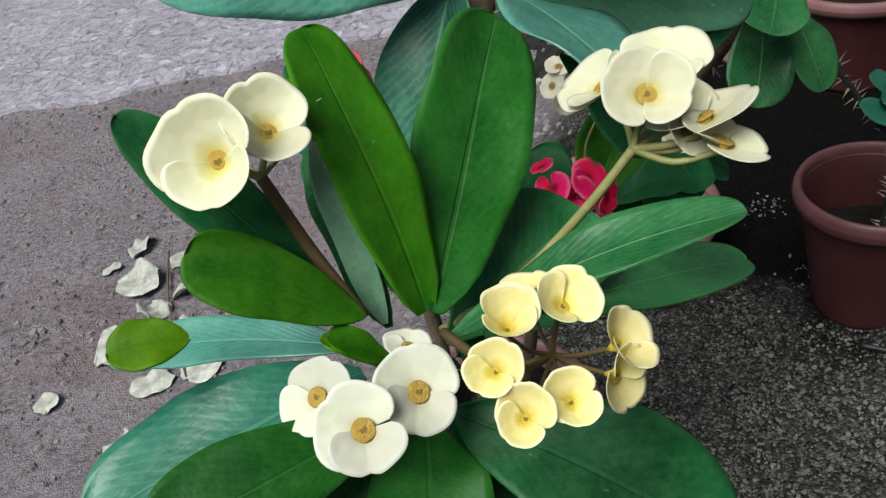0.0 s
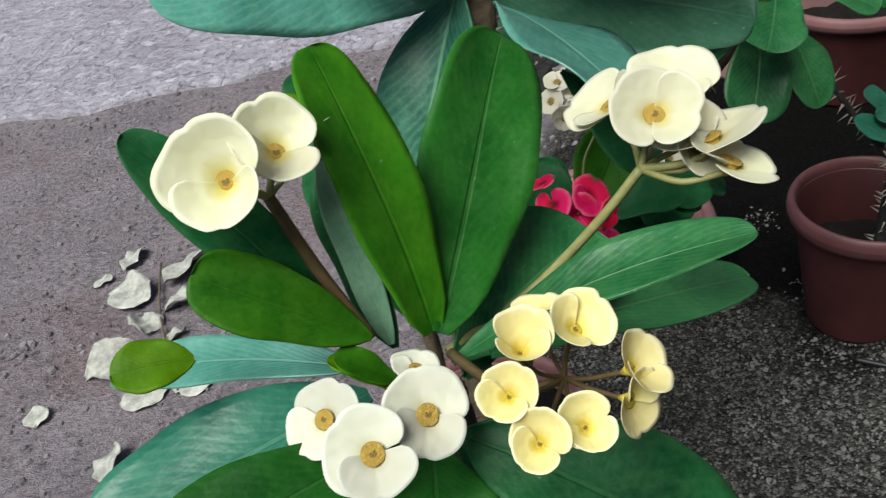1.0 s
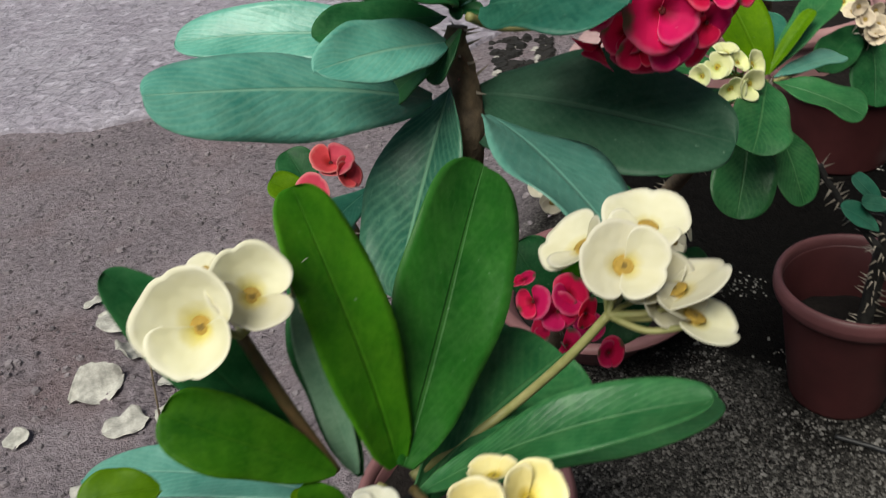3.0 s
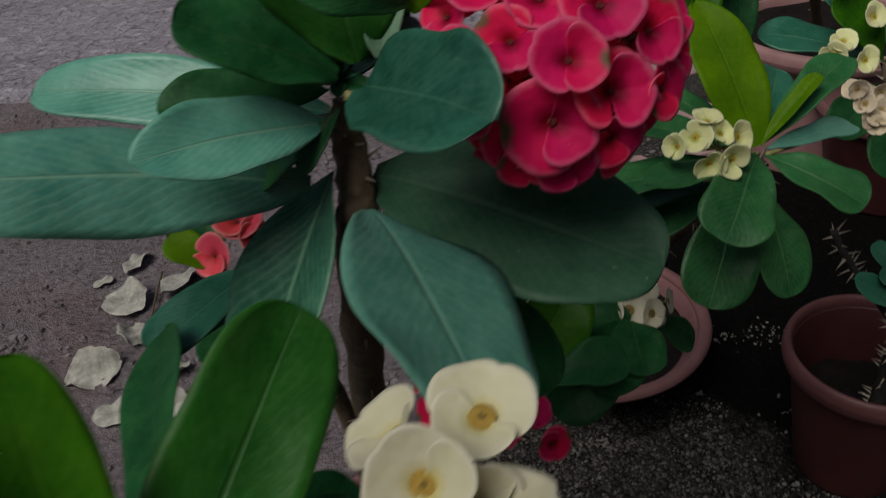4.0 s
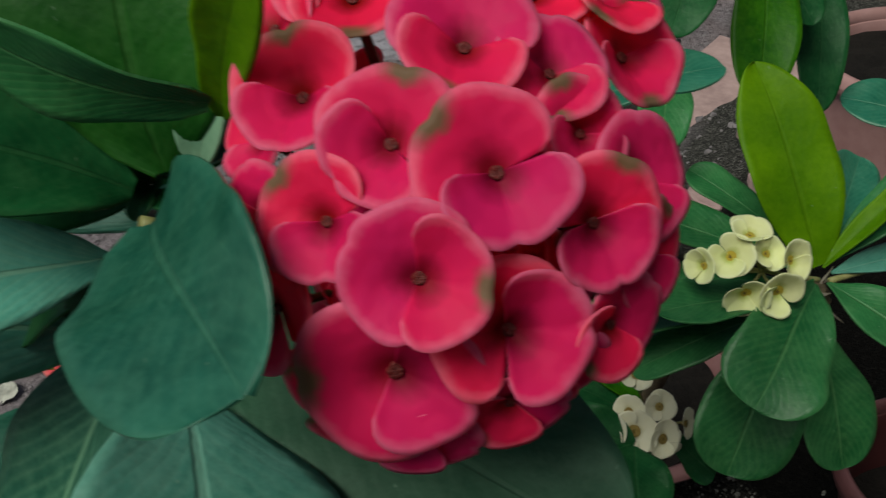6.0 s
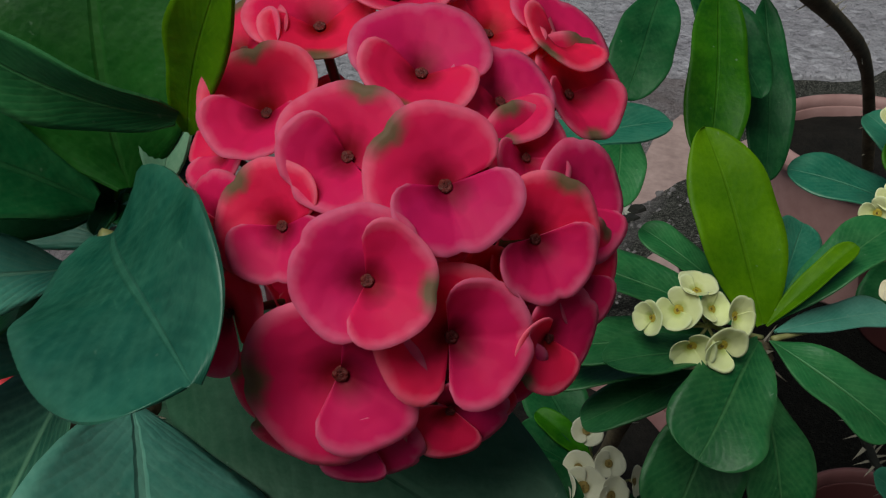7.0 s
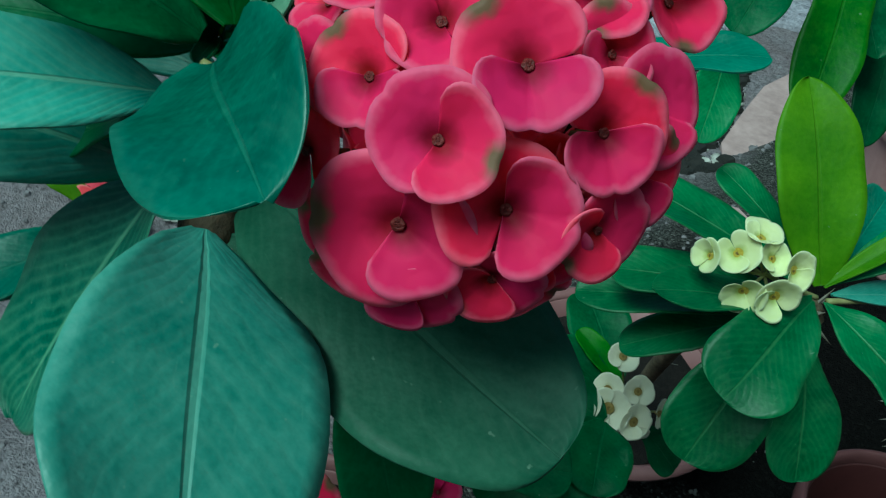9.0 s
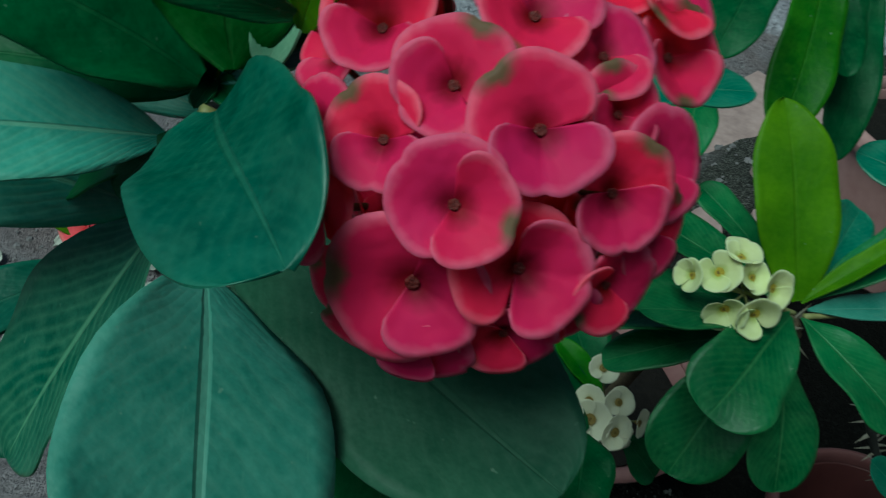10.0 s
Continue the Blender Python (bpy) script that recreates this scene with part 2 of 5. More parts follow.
SHARD = plain_mat("broken_clay", (0.24, 0.155, 0.155), (0.42, 0.285, 0.28), 40.0, 0.85, 0.003, 0.6)
BLUE = plain_mat("blue_plastic", (0.02, 0.20, 0.34), (0.04, 0.30, 0.45), 14.0, 0.4)


def slab_mat():
    m, t, b = mat("flaking_concrete", 0.92, 0.25)
    obj = coords(t)
    big, mid, fine = noise_tex(t, obj, 2.6, 6.0, 0.6), noise_tex(t, obj, 13.0, 7.0, 0.7), noise_tex(t, obj, 90.0, 5.0, 0.7)
    flake = ramp(t, mid, [(0.44, (0, 0, 0)), (0.58, (1, 1, 1))])
    chip = ramp(t, noise_tex(t, obj, 34.0, 6.0, 0.75), [(0.36, (1, 1, 1)), (0.43, (0, 0, 0))])
    col = mix(t, flake, ramp(t, fine, [(0.32, (0.21, 0.187, 0.222)), (0.68, (0.33, 0.295, 0.35))]), ramp(t, fine, [(0.32, (0.30, 0.27, 0.32)), (0.68, (0.44, 0.40, 0.47))]))
    col = mix(t, ramp(t, big, [(0.4, (0, 0, 0)), (0.65, (1, 1, 1))]), col, mix(t, 0.4, col, (0.42, 0.40, 0.45)))
    warp = t.nodes.new("ShaderNodeMapping")
    add = t.nodes.new("ShaderNodeVectorMath")
    add.operation = "ADD"
    link(t, obj, add.inputs[0])
    n = node(t, "TexNoise", Scale=5.0, Detail=5.0)
    link(t, obj, n.inputs["Vector"])
    sc = t.nodes.new("ShaderNodeVectorMath")
    sc.operation = "SCALE"
    sc.inputs["Scale"].default_value = 0.35
    link(t, n.outputs["Color"], sc.inputs[0])
    link(t, sc.outputs[0], add.inputs[1])
    link(t, add.outputs[0], warp.inputs["Vector"])
    vor = t.nodes.new("ShaderNodeTexVoronoi")
    vor.feature = "DISTANCE_TO_EDGE"
    vor.inputs["Scale"].default_value = 1.2
    link(t, warp.outputs[0], vor.inputs["Vector"])
    crack = ramp(t, vor.outputs["Distance"], [(0.0, (1, 1, 1)), (0.006, (0, 0, 0))])
    col = mix(t, math_node(t, "MULTIPLY", chip, 0.35), col, (0.12, 0.105, 0.13))
    col = mix(t, math_node(t, "MULTIPLY", crack, 0.5), col, (0.08, 0.07, 0.085))
    link(t, col, b.inputs["Base Color"])
    h = math_node(t, "ADD", math_node(t, "MULTIPLY", flake, 0.6), math_node(t, "MULTIPLY", mid, 1.6))
    h = math_node(t, "ADD", math_node(t, "MULTIPLY", fine, 0.4), math_node(t, "SUBTRACT", h, math_node(t, "ADD", math_node(t, "MULTIPLY", crack, 0.5), math_node(t, "MULTIPLY", chip, 0.8))))
    bump(t, b, h, 0.9, 0.010)
    return m


def ground_mat():
    m, t, b = mat("yard_soil_and_gravel", 0.95, 0.06)
    obj = coords(t)
    sep = t.nodes.new("ShaderNodeSeparateXYZ")
    link(t, obj, sep.inputs[0])
    s = math_node(t, "ADD", math_node(t, "MULTIPLY", sep.outputs[0], -1.8), math_node(t, "MULTIPLY", sep.outputs[1], 0.66))
    s = math_node(t, "ADD", s, math_node(t, "MULTIPLY_ADD", noise_tex(t, obj, 3.0, 5.0), 0.4, -0.2))
    side = ramp(t, math_node(t, "SUBTRACT", s, 0.25), [(0.25, (0, 0, 0)), (0.5, (1, 1, 1))])
    n1, n2, n3 = noise_tex(t, obj, 5.0, 6.0, 0.65), noise_tex(t, obj, 60.0, 6.0, 0.7), noise_tex(t, obj, 260.0, 3.0, 0.7)
    soil = mix(t, 0.5, ramp(t, n1, [(0.3, (0.215, 0.181, 0.202)), (0.7, (0.385, 0.327, 0.360))]), ramp(t, n2, [(0.33, (0.042, 0.035, 0.038)), (0.48, (0.225, 0.191, 0.212)), (0.66, (0.41, 0.353, 0.385))]))
    # dark pits and crumbs of several sizes
    pit = ramp(t, noise_tex(t, obj, 42.0, 4.0, 0.75), [(0.33, (1, 1, 1)), (0.41, (0, 0, 0))])
    soil = mix(t, math_node(t, "MULTIPLY", pit, 0.7), soil, (0.045, 0.038, 0.044))
    crumb = ramp(t, noise_tex(t, obj, 95.0, 3.0, 0.7), [(0.62, (0, 0, 0)), (0.70, (1, 1, 1))])
    soil = mix(t, math_node(t, "MULTIPLY", crumb, 0.45), soil, (0.44, 0.40, 0.42))
    red = ramp(t, noise_tex(t, obj, 2.2, 3.0), [(0.48, (0, 0, 0)), (0.66, (1, 1, 1))])
    soil = mix(t, math_node(t, "MULTIPLY", red, 0.35), soil, (0.21, 0.125, 0.118))
    vor = node(t, "TexVoronoi", Scale=300.0)
    link(t, obj, vor.inputs["Vector"])
    grey = node(t, "RGBToBW")
    link(t, vor.outputs["Color"], grey.inputs[0])
    grit = ramp(t, grey.outputs[0], [(0.2, (0.012, 0.012, 0.012)), (0.45, (0.050, 0.047, 0.044)), (0.68, (0.145, 0.135, 0.125)), (0.9, (0.42, 0.39, 0.36))])
    grit = mix(t, 0.5, grit, ramp(t, n2, [(0.36, (0.006, 0.006, 0.006)), (0.66, (0.10, 0.093, 0.087))]))
    # shade between the pots, put into the gravel colour as a near-black patch
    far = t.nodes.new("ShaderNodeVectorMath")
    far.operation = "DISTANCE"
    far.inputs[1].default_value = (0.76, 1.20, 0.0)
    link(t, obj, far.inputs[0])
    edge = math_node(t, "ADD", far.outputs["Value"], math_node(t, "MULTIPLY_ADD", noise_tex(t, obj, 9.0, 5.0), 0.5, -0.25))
    painted_shade = ramp(t, edge, [(0.44, (1, 1, 1)), (0.60, (0, 0, 0))])
    grit = mix(t, math_node(t, "MULTIPLY", painted_shade, 0.97), grit, (0.0035, 0.003, 0.003))
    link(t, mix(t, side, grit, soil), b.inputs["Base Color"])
    h = math_node(t, "ADD", math_node(t, "MULTIPLY", n2, 1.4), math_node(t, "MULTIPLY", n3, 0.5))
    h = math_node(t, "SUBTRACT", h, math_node(t, "MULTIPLY", pit, 0.5))
    h = math_node(t, "ADD", h, math_node(t, "MULTIPLY", vor.outputs["Distance"], -0.3))
    bump(t, b, h, 1.0, 0.016)
    return m


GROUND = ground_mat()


# ---- building blocks ----
def mesh_of(name, verts, faces, uvs=None, smooth=True, rim=0):
    """rim: how many of the last faces are a thin cut edge, shaded flat."""
    me = bpy.data.meshes.new(name)
    me.from_pydata([tuple(v) for v in verts], [], faces)
    if uvs is not None:
        lay = me.uv_layers.new(name="UVMap")
        for lp in me.loops:
            lay.data[lp.index].uv = uvs[lp.vertex_index]
    me.update()
    if smooth:
        me.polygons.foreach_set("use_smooth", [True] * (len(me.polygons) - rim) + [False] * rim)
    return me


def part(name, me, material, parent, label=""):
    if not me.materials:
        me.materials.append(material)
    ob = new(name, me)
    ob.parent = parent
    if label:
        ob["label"] = label
    return ob


def thing(name, at, label, category, group=""):
    ob = new(name)
    ob.location = at
    ob.empty_display_size = 0.02
    return tagged(ob, label, category, group)


def origin(ob):
    v = Vector(ob.location)
    while ob.parent:
        ob = ob.parent
        v += ob.location
    return v


def blade(base, tip, width, normal, bend, fold, peak, twist, curl, thick, wave, seed, nu=16, nv=8):
    """A leaf blade as a closed thin shell: an arc from base to tip, folded along its midrib."""
    base, tip, n = Vector(base), Vector(tip), Vector(normal)
    rng = random.Random(seed)
    ph = rng.uniform(0, 6.28)
    axis = tip - base
    length = axis.length
    ax = axis / length
    n = (n - n.dot(ax) * ax).normalized()
    p, q = peak
    top = (p / (p + q)) ** p * (q / (p + q)) ** q
    verts, uvs = [], []
    sheet = []
    for i in range(nu + 1):
        u = i / nu
        uu = 0.012 + 0.988 * (1 - (1 - u) ** 2.1)
        w = max(width / 2 * uu**p * (1 - uu) ** q / top, width * 0.03 if u < 0.6 else 0.0004)
        w *= 1 + 0.035 * math.sin(uu * 7 + ph) + 0.02 * math.sin(uu * 17 + 2 * ph)
        rise = bend * length * 4 * uu * (1 - uu) + curl * length * max(0.0, uu - 0.6) ** 2 * 4
        a = radians(twist) * uu
        side0 = ax.cross(n)
        side = side0 * math.cos(a) + n * math.sin(a)
        nn = n * math.cos(a) - side0 * math.sin(a)
        mid = base + axis * uu + n * rise
        row = []
        for j in range(nv + 1):
            v = -1 + 2 * j / nv
            ripple = wave * width * math.sin(uu * 11 + ph + v * 1.3) * v * v
            lift = fold * w * abs(v) ** 1.4 + ripple
            sway = 0.018 * width * math.sin(uu * 5 + ph + v)
            row.append(mid + side * (w * v + sway) + nn * lift)
            uvs.append((uu, 0.5 + v / 2))
        sheet.append(row)
    flat = [c for row in sheet for c in row]
    k = len(flat)
    norms = []
    for i in range(nu + 1):
        for j in range(nv + 1):
            a = sheet[min(i + 1, nu)][j] - sheet[max(i - 1, 0)][j]
            b = sheet[i][min(j + 1, nv)] - sheet[i][max(j - 1, 0)]
            c = b.cross(a)
            norms.append(c.normalized() if c.length > 1e-12 else n)
    verts = flat + [c - m * thick * min(1.0, 0.1 + 12 * (1 - w[0])) for c, m, w in zip(flat, norms, uvs)]
    uvs = uvs + uvs
    W = nv + 1
    faces = []
    for i in range(nu):
        for j in range(nv):
            a, b, c, d = i * W + j, i * W + j + 1, (i + 1) * W + j + 1, (i + 1) * W + j
            faces.append((a, b, c, d))
            faces.append((a + k, d + k, c + k, b + k))
    for i in range(nu):
        for j in (0, nv):
            a, b = i * W + j, (i + 1) * W + j
            faces.append((a, b, b + k, a + k) if j == 0 else (b, a, a + k, b + k))
    return verts, faces, uvs


leaf_count = [0]


def leaf(plant, base, tip, width, normal, bend=0.06, fold=0.18, kind="dark", peak=(0.95, 0.38), twist=0, curl=0.0, label=""):
    leaf_count[0] += 1
    o = origin(plant)
    v, f, uv = blade(Vector(base) - o, Vector(tip) - o, width, normal, bend, fold, peak, twist, curl, 0.0007, 0.045, leaf_count[0], 28, 12)
    return part("leaf", mesh_of("leaf", v, f, uv, rim=56), LEAF[kind], plant, label)


def tube(points, radii, sides=10):
    """A tapered tube along a smooth line through the points."""
    pts = [Vector(p) for p in points]
    line, rad = [], []
    for i in range(len(pts) - 1):
        p0, p1, p2, p3 = pts[max(i - 1, 0)], pts[i], pts[i + 1], pts[min(i + 2, len(pts) - 1)]
        for s in range(6):
            t = s / 6
            line.append(0.5 * (2 * p1 + (p2 - p0) * t + (2 * p0 - 5 * p1 + 4 * p2 - p3) * t * t + (3 * p1 - p0 - 3 * p2 + p3) * t**3))
            rad.append(radii[i] + (radii[i + 1] - radii[i]) * t)
    line.append(pts[-1])
    rad.append(radii[-1])
    verts, faces = [], []
    ref = Vector((0.31, 0.87, 0.38))
    for i, (c, r) in enumerate(zip(line, rad)):
        d = (line[min(i + 1, len(line) - 1)] - line[max(i - 1, 0)]).normalized()
        a = d.cross(ref).normalized()
        b = d.cross(a)
        for k in range(sides):
            th = 2 * math.pi * k / sides
            verts.append(c + (a * math.cos(th) + b * math.sin(th)) * r)
    n = len(line)
    for i in range(n - 1):
        for k in range(sides):
            k2 = (k + 1) % sides
            faces.append((i * sides + k, i * sides + k2, (i + 1) * sides + k2, (i + 1) * sides + k))
    faces.append(tuple(range(sides))[::-1])
    faces.append(tuple(range((n - 1) * sides, n * sides)))
    return verts, faces, line, rad


def stalk(plant, points, r0, r1, material=None, name="stalk"):
    o = origin(plant)
    k = len(points) - 1
    v, f, _, _ = tube([Vector(p) - o for p in points], [r0 + (r1 - r0) * i / k for i in range(k + 1)], 8)
    return part(name, mesh_of(name, v, f), material or STALK, plant)


def thorny_stem(plant, points, r0, r1, thorns, length, seed, bark=None, knobs=0.16):
    """A woody stem with leaf scars, and its thorns as one mesh."""
    o = origin(plant)
    k = len(points) - 1
    v, f, line, rad = tube([Vector(p) - o for p in points], [r0 + (r1 - r0) * i / k for i in range(k + 1)], 14)
    v = [c + (c - line[min(i // 14, len(line) - 1)]) * (knobs * 2 * noise.noise(c * 160)) for i, c in enumerate(v)]
    part("stem", mesh_of("stem", v, f), bark or BARK, plant)
    rng = random.Random(seed)
    tv, tf = [], []
    for _ in range(thorns):
        i = rng.randrange(len(line) - 1)
        c = line[i].lerp(line[i + 1], rng.random())
        d = (line[i + 1] - line[i]).normalized()
        a = d.cross(Vector((rng.uniform(-1, 1), rng.uniform(-1, 1), rng.uniform(-1, 1)))).normalized()
        root = c + a * rad[i] * 0.85
        tipp = root + (a + d * rng.uniform(-0.2, 0.5)) * length * rng.uniform(0.6, 1.2)
        b1, b2 = d.cross(a), d
        w = length * 0.11
        m = len(tv)
        tv += [root + b1 * w, root - b1 * w * 0.5 + b2 * w, root - b1 * w * 0.5 - b2 * w, tipp]
        tf += [(m, m + 1, m + 3), (m + 1, m + 2, m + 3), (m + 2, m, m + 3)]
    ob = part("thorn_cover", mesh_of("thorn_cover", tv, tf, smooth=False), THORN, plant)
    ob["kind"] = "stuff"


def bract_mesh(cup, angle, lift, seed, over=0.0, roll_in=0.0, spread=118, length=1.0):
    """One broad kidney-shaped bract of a unit flower: two thirds of a bowl round the flower's middle, with rounded lobes."""
    rng = random.Random(seed)
    ph, nr, na = rng.uniform(0, 6), 10, 34
    reach = radians(spread + rng.uniform(-7, 7))
    lop, dent, long = rng.uniform(-0.07, 0.07), rng.uniform(0.03, 0.09), length * rng.uniform(0.96, 1.04)
    verts, uvs = [], []
    for i in range(nr + 1):
        s = i / nr
        for j in range(na + 1):
            g = -1 + 2 * j / na
            f = reach * g
            q = abs(g)
            rho = long * (1 - 0.13 * q * q) * max(0.0, 1 - q**7) ** 0.4
            rho *= 1 + 0.022 * math.sin(3 * f + ph) + 0.012 * math.sin(7 * f + 2 * ph) + lop * g
            rho *= 1 - dent * math.exp(-((f / 0.13) ** 2))
            d = 0.05 + s * max(rho - 0.05, 0.02)
            x, y = d * math.cos(f), d * math.sin(f)
            z = lift + cup * (0.30 * (1 - math.exp(-d * 3.0)) + 0.36 * d * d) - roll_in * d**5 + 0.025 * d * d * math.sin(4 * f + ph)
            # the lobes ride over those of the other bract on one side and under them on the other
            z += over * q * d + 0.02 * g * q * d + 0.12 * cup * q**3 * d
            z += 0.03 * d * math.cos(2 * f + ph) - 0.02 * math.exp(-((f / 0.09) ** 2)) * s
            verts.append((x * math.cos(angle) - y * math.sin(angle), x * math.sin(angle) + y * math.cos(angle), z))
            uvs.append((s, 0.5 + g / 2))
    k, W = len(verts), na + 1
    verts += [(x, y, z - 0.018) for x, y, z in verts]
    uvs += uvs
    faces = []
    for i in range(nr):
        for j in range(na):
            a, b, cc, d = i * W + j, (i + 1) * W + j, (i + 1) * W + j + 1, i * W + j + 1
            faces += [(a, b, cc, d), (a + k, d + k, cc + k, b + k)]
    for j in range(na):
        a, b = nr * W + j, nr * W + j + 1
        faces.append((a, a + k, b + k, b))
    for i in range(nr):
        for j in (0, na):
            a, b = i * W + j, (i + 1) * W + j
            faces.append((a, a + k, b + k, b) if j == 0 else (b, b + k, a + k, a))
    return mesh_of("bract", verts, faces, uvs, rim=na + 2 * nr)


def cyathium_mesh(k, smooth):
    """The small true flower in the middle: a cup, five glands in a ring (fused to a disc in the large flowers)."""
    bm = bmesh.new()
    bmesh.ops.create_cone(bm, cap_ends=True, segments=14, radius1=0.05, radius2=0.15, depth=0.34, matrix=Matrix.Translation((0, 0, -0.09)))
    for i in range(5):
        a = 2 * math.pi * i / 5
        wide, tall = (0.120, 0.012) if smooth else (0.104, 0.018)
        m = Matrix.Translation((0.105 * math.cos(a), 0.105 * math.sin(a), 0.1)) @ Matrix.Rotation(a, 4, "Z") @ Matrix.Diagonal((0.078, wide, tall, 1))
        bmesh.ops.create_uvsphere(bm, u_segments=10, v_segments=6, radius=1, matrix=m)
    if smooth:
        bmesh.ops.create_uvsphere(bm, u_segments=18, v_segments=8, radius=1, matrix=Matrix.Translation((0, 0, 0.098)) @ Matrix.Diagonal((0.165, 0.165, 0.022, 1)))
    bmesh.ops.scale(bm, vec=(k, k, 1.0), verts=bm.verts)
    bmesh.ops.translate(bm, vec=(0, 0, 0.05 * k), verts=bm.verts)
    me = bpy.data.meshes.new("cyathium")
    bm.to_mesh(me)
    bm.free()
    me.polygons.foreach_set("use_smooth", [True] * len(me.polygons))
    return me


def stamen_mesh(k):
    """A tuft of short stamens on the middle of the disc."""
    bm = bmesh.new()
    for i in range(6):
        a = 1.05 * i
        r = 0.034 * k if i else 0.0
        bmesh.ops.create_icosphere(bm, subdivisions=1, radius=1, matrix=Matrix.Translation((r * math.cos(a), r * math.sin(a), 0.112 + 0.05 * k)) @ Matrix.Diagonal((0.03 * k, 0.03 * k, 0.016, 1)))
    me = bpy.data.meshes.new("stamens")
    bm.to_mesh(me)
    bm.free()
    me.polygons.foreach_set("use_smooth", [True] * len(me.polygons))
    return me


flower_meshes = {}


def flower(plant, centre, facing, along, size, cup=0.3, kind="cream", roll_in=0.0, label=""):
    """A crown-of-thorns flower: two bracts, on either side along a line, round a small cup. size: its width."""
    ckey = (kind, "c")
    if ckey not in flower_meshes:
        small = kind in ("pink", "salmon")
        flower_meshes[ckey] = cyathium_mesh(0.5 if small else 1.4, not small), stamen_mesh(0.5 if small else 1.4)
    n = len([1 for key in flower_meshes if key[0] == kind])
    step = round(cup * 5) / 5
    key = (kind, step, roll_in)
    if key not in flower_meshes:
        flower_meshes[key] = [(bract_mesh(step + 0.03, 0.14 * (s - 2), -0.01, 7 * n + s, -0.05, roll_in, 126, 1.03), bract_mesh(step * 1.06 + 0.05, math.pi - 0.22 * (s - 2), 0.025, 7 * n + s + 90, 0.14, roll_in, 106, 0.93)) for s in range(5)]
    pick = int(abs(centre[0] * 7919 + centre[1] * 104729) * 1000) % 5
    ob = part("flower", flower_meshes[ckey][0], CENTRE[kind], plant, label)
    zz = Vector(facing).normalized()
    xx = (Vector(along) - zz * zz.dot(Vector(along))).normalized()
    yy = zz.cross(xx)
    turn = Matrix((xx, yy, zz)).transposed().to_4x4()
    k = size / 2.05
    ob.matrix_local = Matrix.Translation(Vector(centre) - origin(plant)) @ turn @ Matrix.Diagonal((k, k, k, 1))
    for me in flower_meshes[key][pick]:
        part("bract", me, BRACT[kind], ob)
    part("stamens", flower_meshes[ckey][1], CENTRE["pink"] if kind in ("pink", "salmon") else STAMEN, ob)
    return ob


def bloom(plant, fork, centre, facing, along, size, cup, kind, roll_in=0.0):
    """A flower and the thin stalk that carries it from the fork of its head."""
    flower(plant, centre, facing, along, size, cup, kind, roll_in)
    a, c, f = Vector(fork), Vector(centre), Vector(facing).normalized()
    low = c - f * size * 0.06
    bend = a.lerp(low, 0.55) - f * (low - a).length * 0.16
    r = size * 0.036
    stalk(plant, [a, bend, low], r * 1.15, r, STALK if kind in ("cream", "ivory", "lime", "white") else STALK_RED)


def ring_mesh(name, profile, sides=48, wobble=0.0, gap=None):
    """A body of revolution from (radius, height) pairs."""
    verts, faces, n = [], [], len(profile)
    for k in range(sides):
        th = 2 * math.pi * k / sides
        w = 1 + wobble * math.sin(3 * th + 0.7)
        verts += [(r * w * math.cos(th), r * w * math.sin(th), z) for r, z in profile]
    for k in range(sides):
        k2 = (k + 1) % sides
        if gap and gap[0] < (360 * (k + 0.5) / sides) < gap[1]:
            continue
        for i in range(n - 1):
            faces.append((k * n + i, k2 * n + i, k2 * n + i + 1, k * n + i + 1))
    return mesh_of(name, verts, faces)


def flower_pot(at, radius, height, material, label, soil=0.8, base=0.68, belly=0.0, gap=None, lip=None):
    pot = thing("flower_pot", at, label, "flower pot", "pots on the ground")
    r, h = radius, height
    outer = [(0.004, 0.0), (r * base, 0.0), (r * (base + 0.01), 0.006)]
    for i in range(1, 7):
        f = i / 6
        outer.append((r * (base + (0.92 - base) * f + belly * math.sin(math.pi * f)), h * 0.92 * f))
    inside = r * (base + (0.92 - base) * soil / 0.92 - 0.04)
    inner = [(r * 0.88, h * 0.92), (inside, h * soil), (inside * 0.97, h * (soil - 0.08)), (0.004, h * (soil - 0.08))]
    part("wall", ring_mesh("wall", outer + [(r * 0.90, h * 0.935)] + inner, 56), material, pot)
    rim = []
    for i in range(13):
        a = 2 * math.pi * i / 12
        rim.append((r * 0.955 + r * 0.062 * math.cos(a), h * 0.93 + h * 0.075 * math.sin(a)))
    part("rim", ring_mesh("rim", rim, 56, 0.0, gap), lip or material, pot)
    verts, faces = [(0, 0, h * soil)], []
    for i in range(1, 9):
        for k in range(32):
            th = 2 * math.pi * k / 32
            rr = inside * i / 8
            p = Vector((rr * math.cos(th), rr * math.sin(th), 0))
            verts.append((p.x, p.y, h * soil + 0.008 * noise.noise(p * 45 + Vector(at) * 9)))
    for k in range(32):
        faces.append((0, 1 + k, 1 + (k + 1) % 32))
        for i in range(7):
            a, b = 1 + i * 32 + k, 1 + i * 32 + (k + 1) % 32
            faces.append((a, a + 32, b + 32, b))
    part("soil", mesh_of("soil", verts, faces), SOIL, pot, "dark crumbly potting soil")
    return pot


# ---- ground ----
DROP = 0.25


def ground_z(x, y):
    """The pots stand on a low terrace; the yard lies lower."""
    s = -0.75 * (x - 0.15) + 0.66 * (y - 0.95)
    f = min(max(s / 0.75, 0.0), 1.0)
    return -DROP * f * f * (3 - 2 * f)


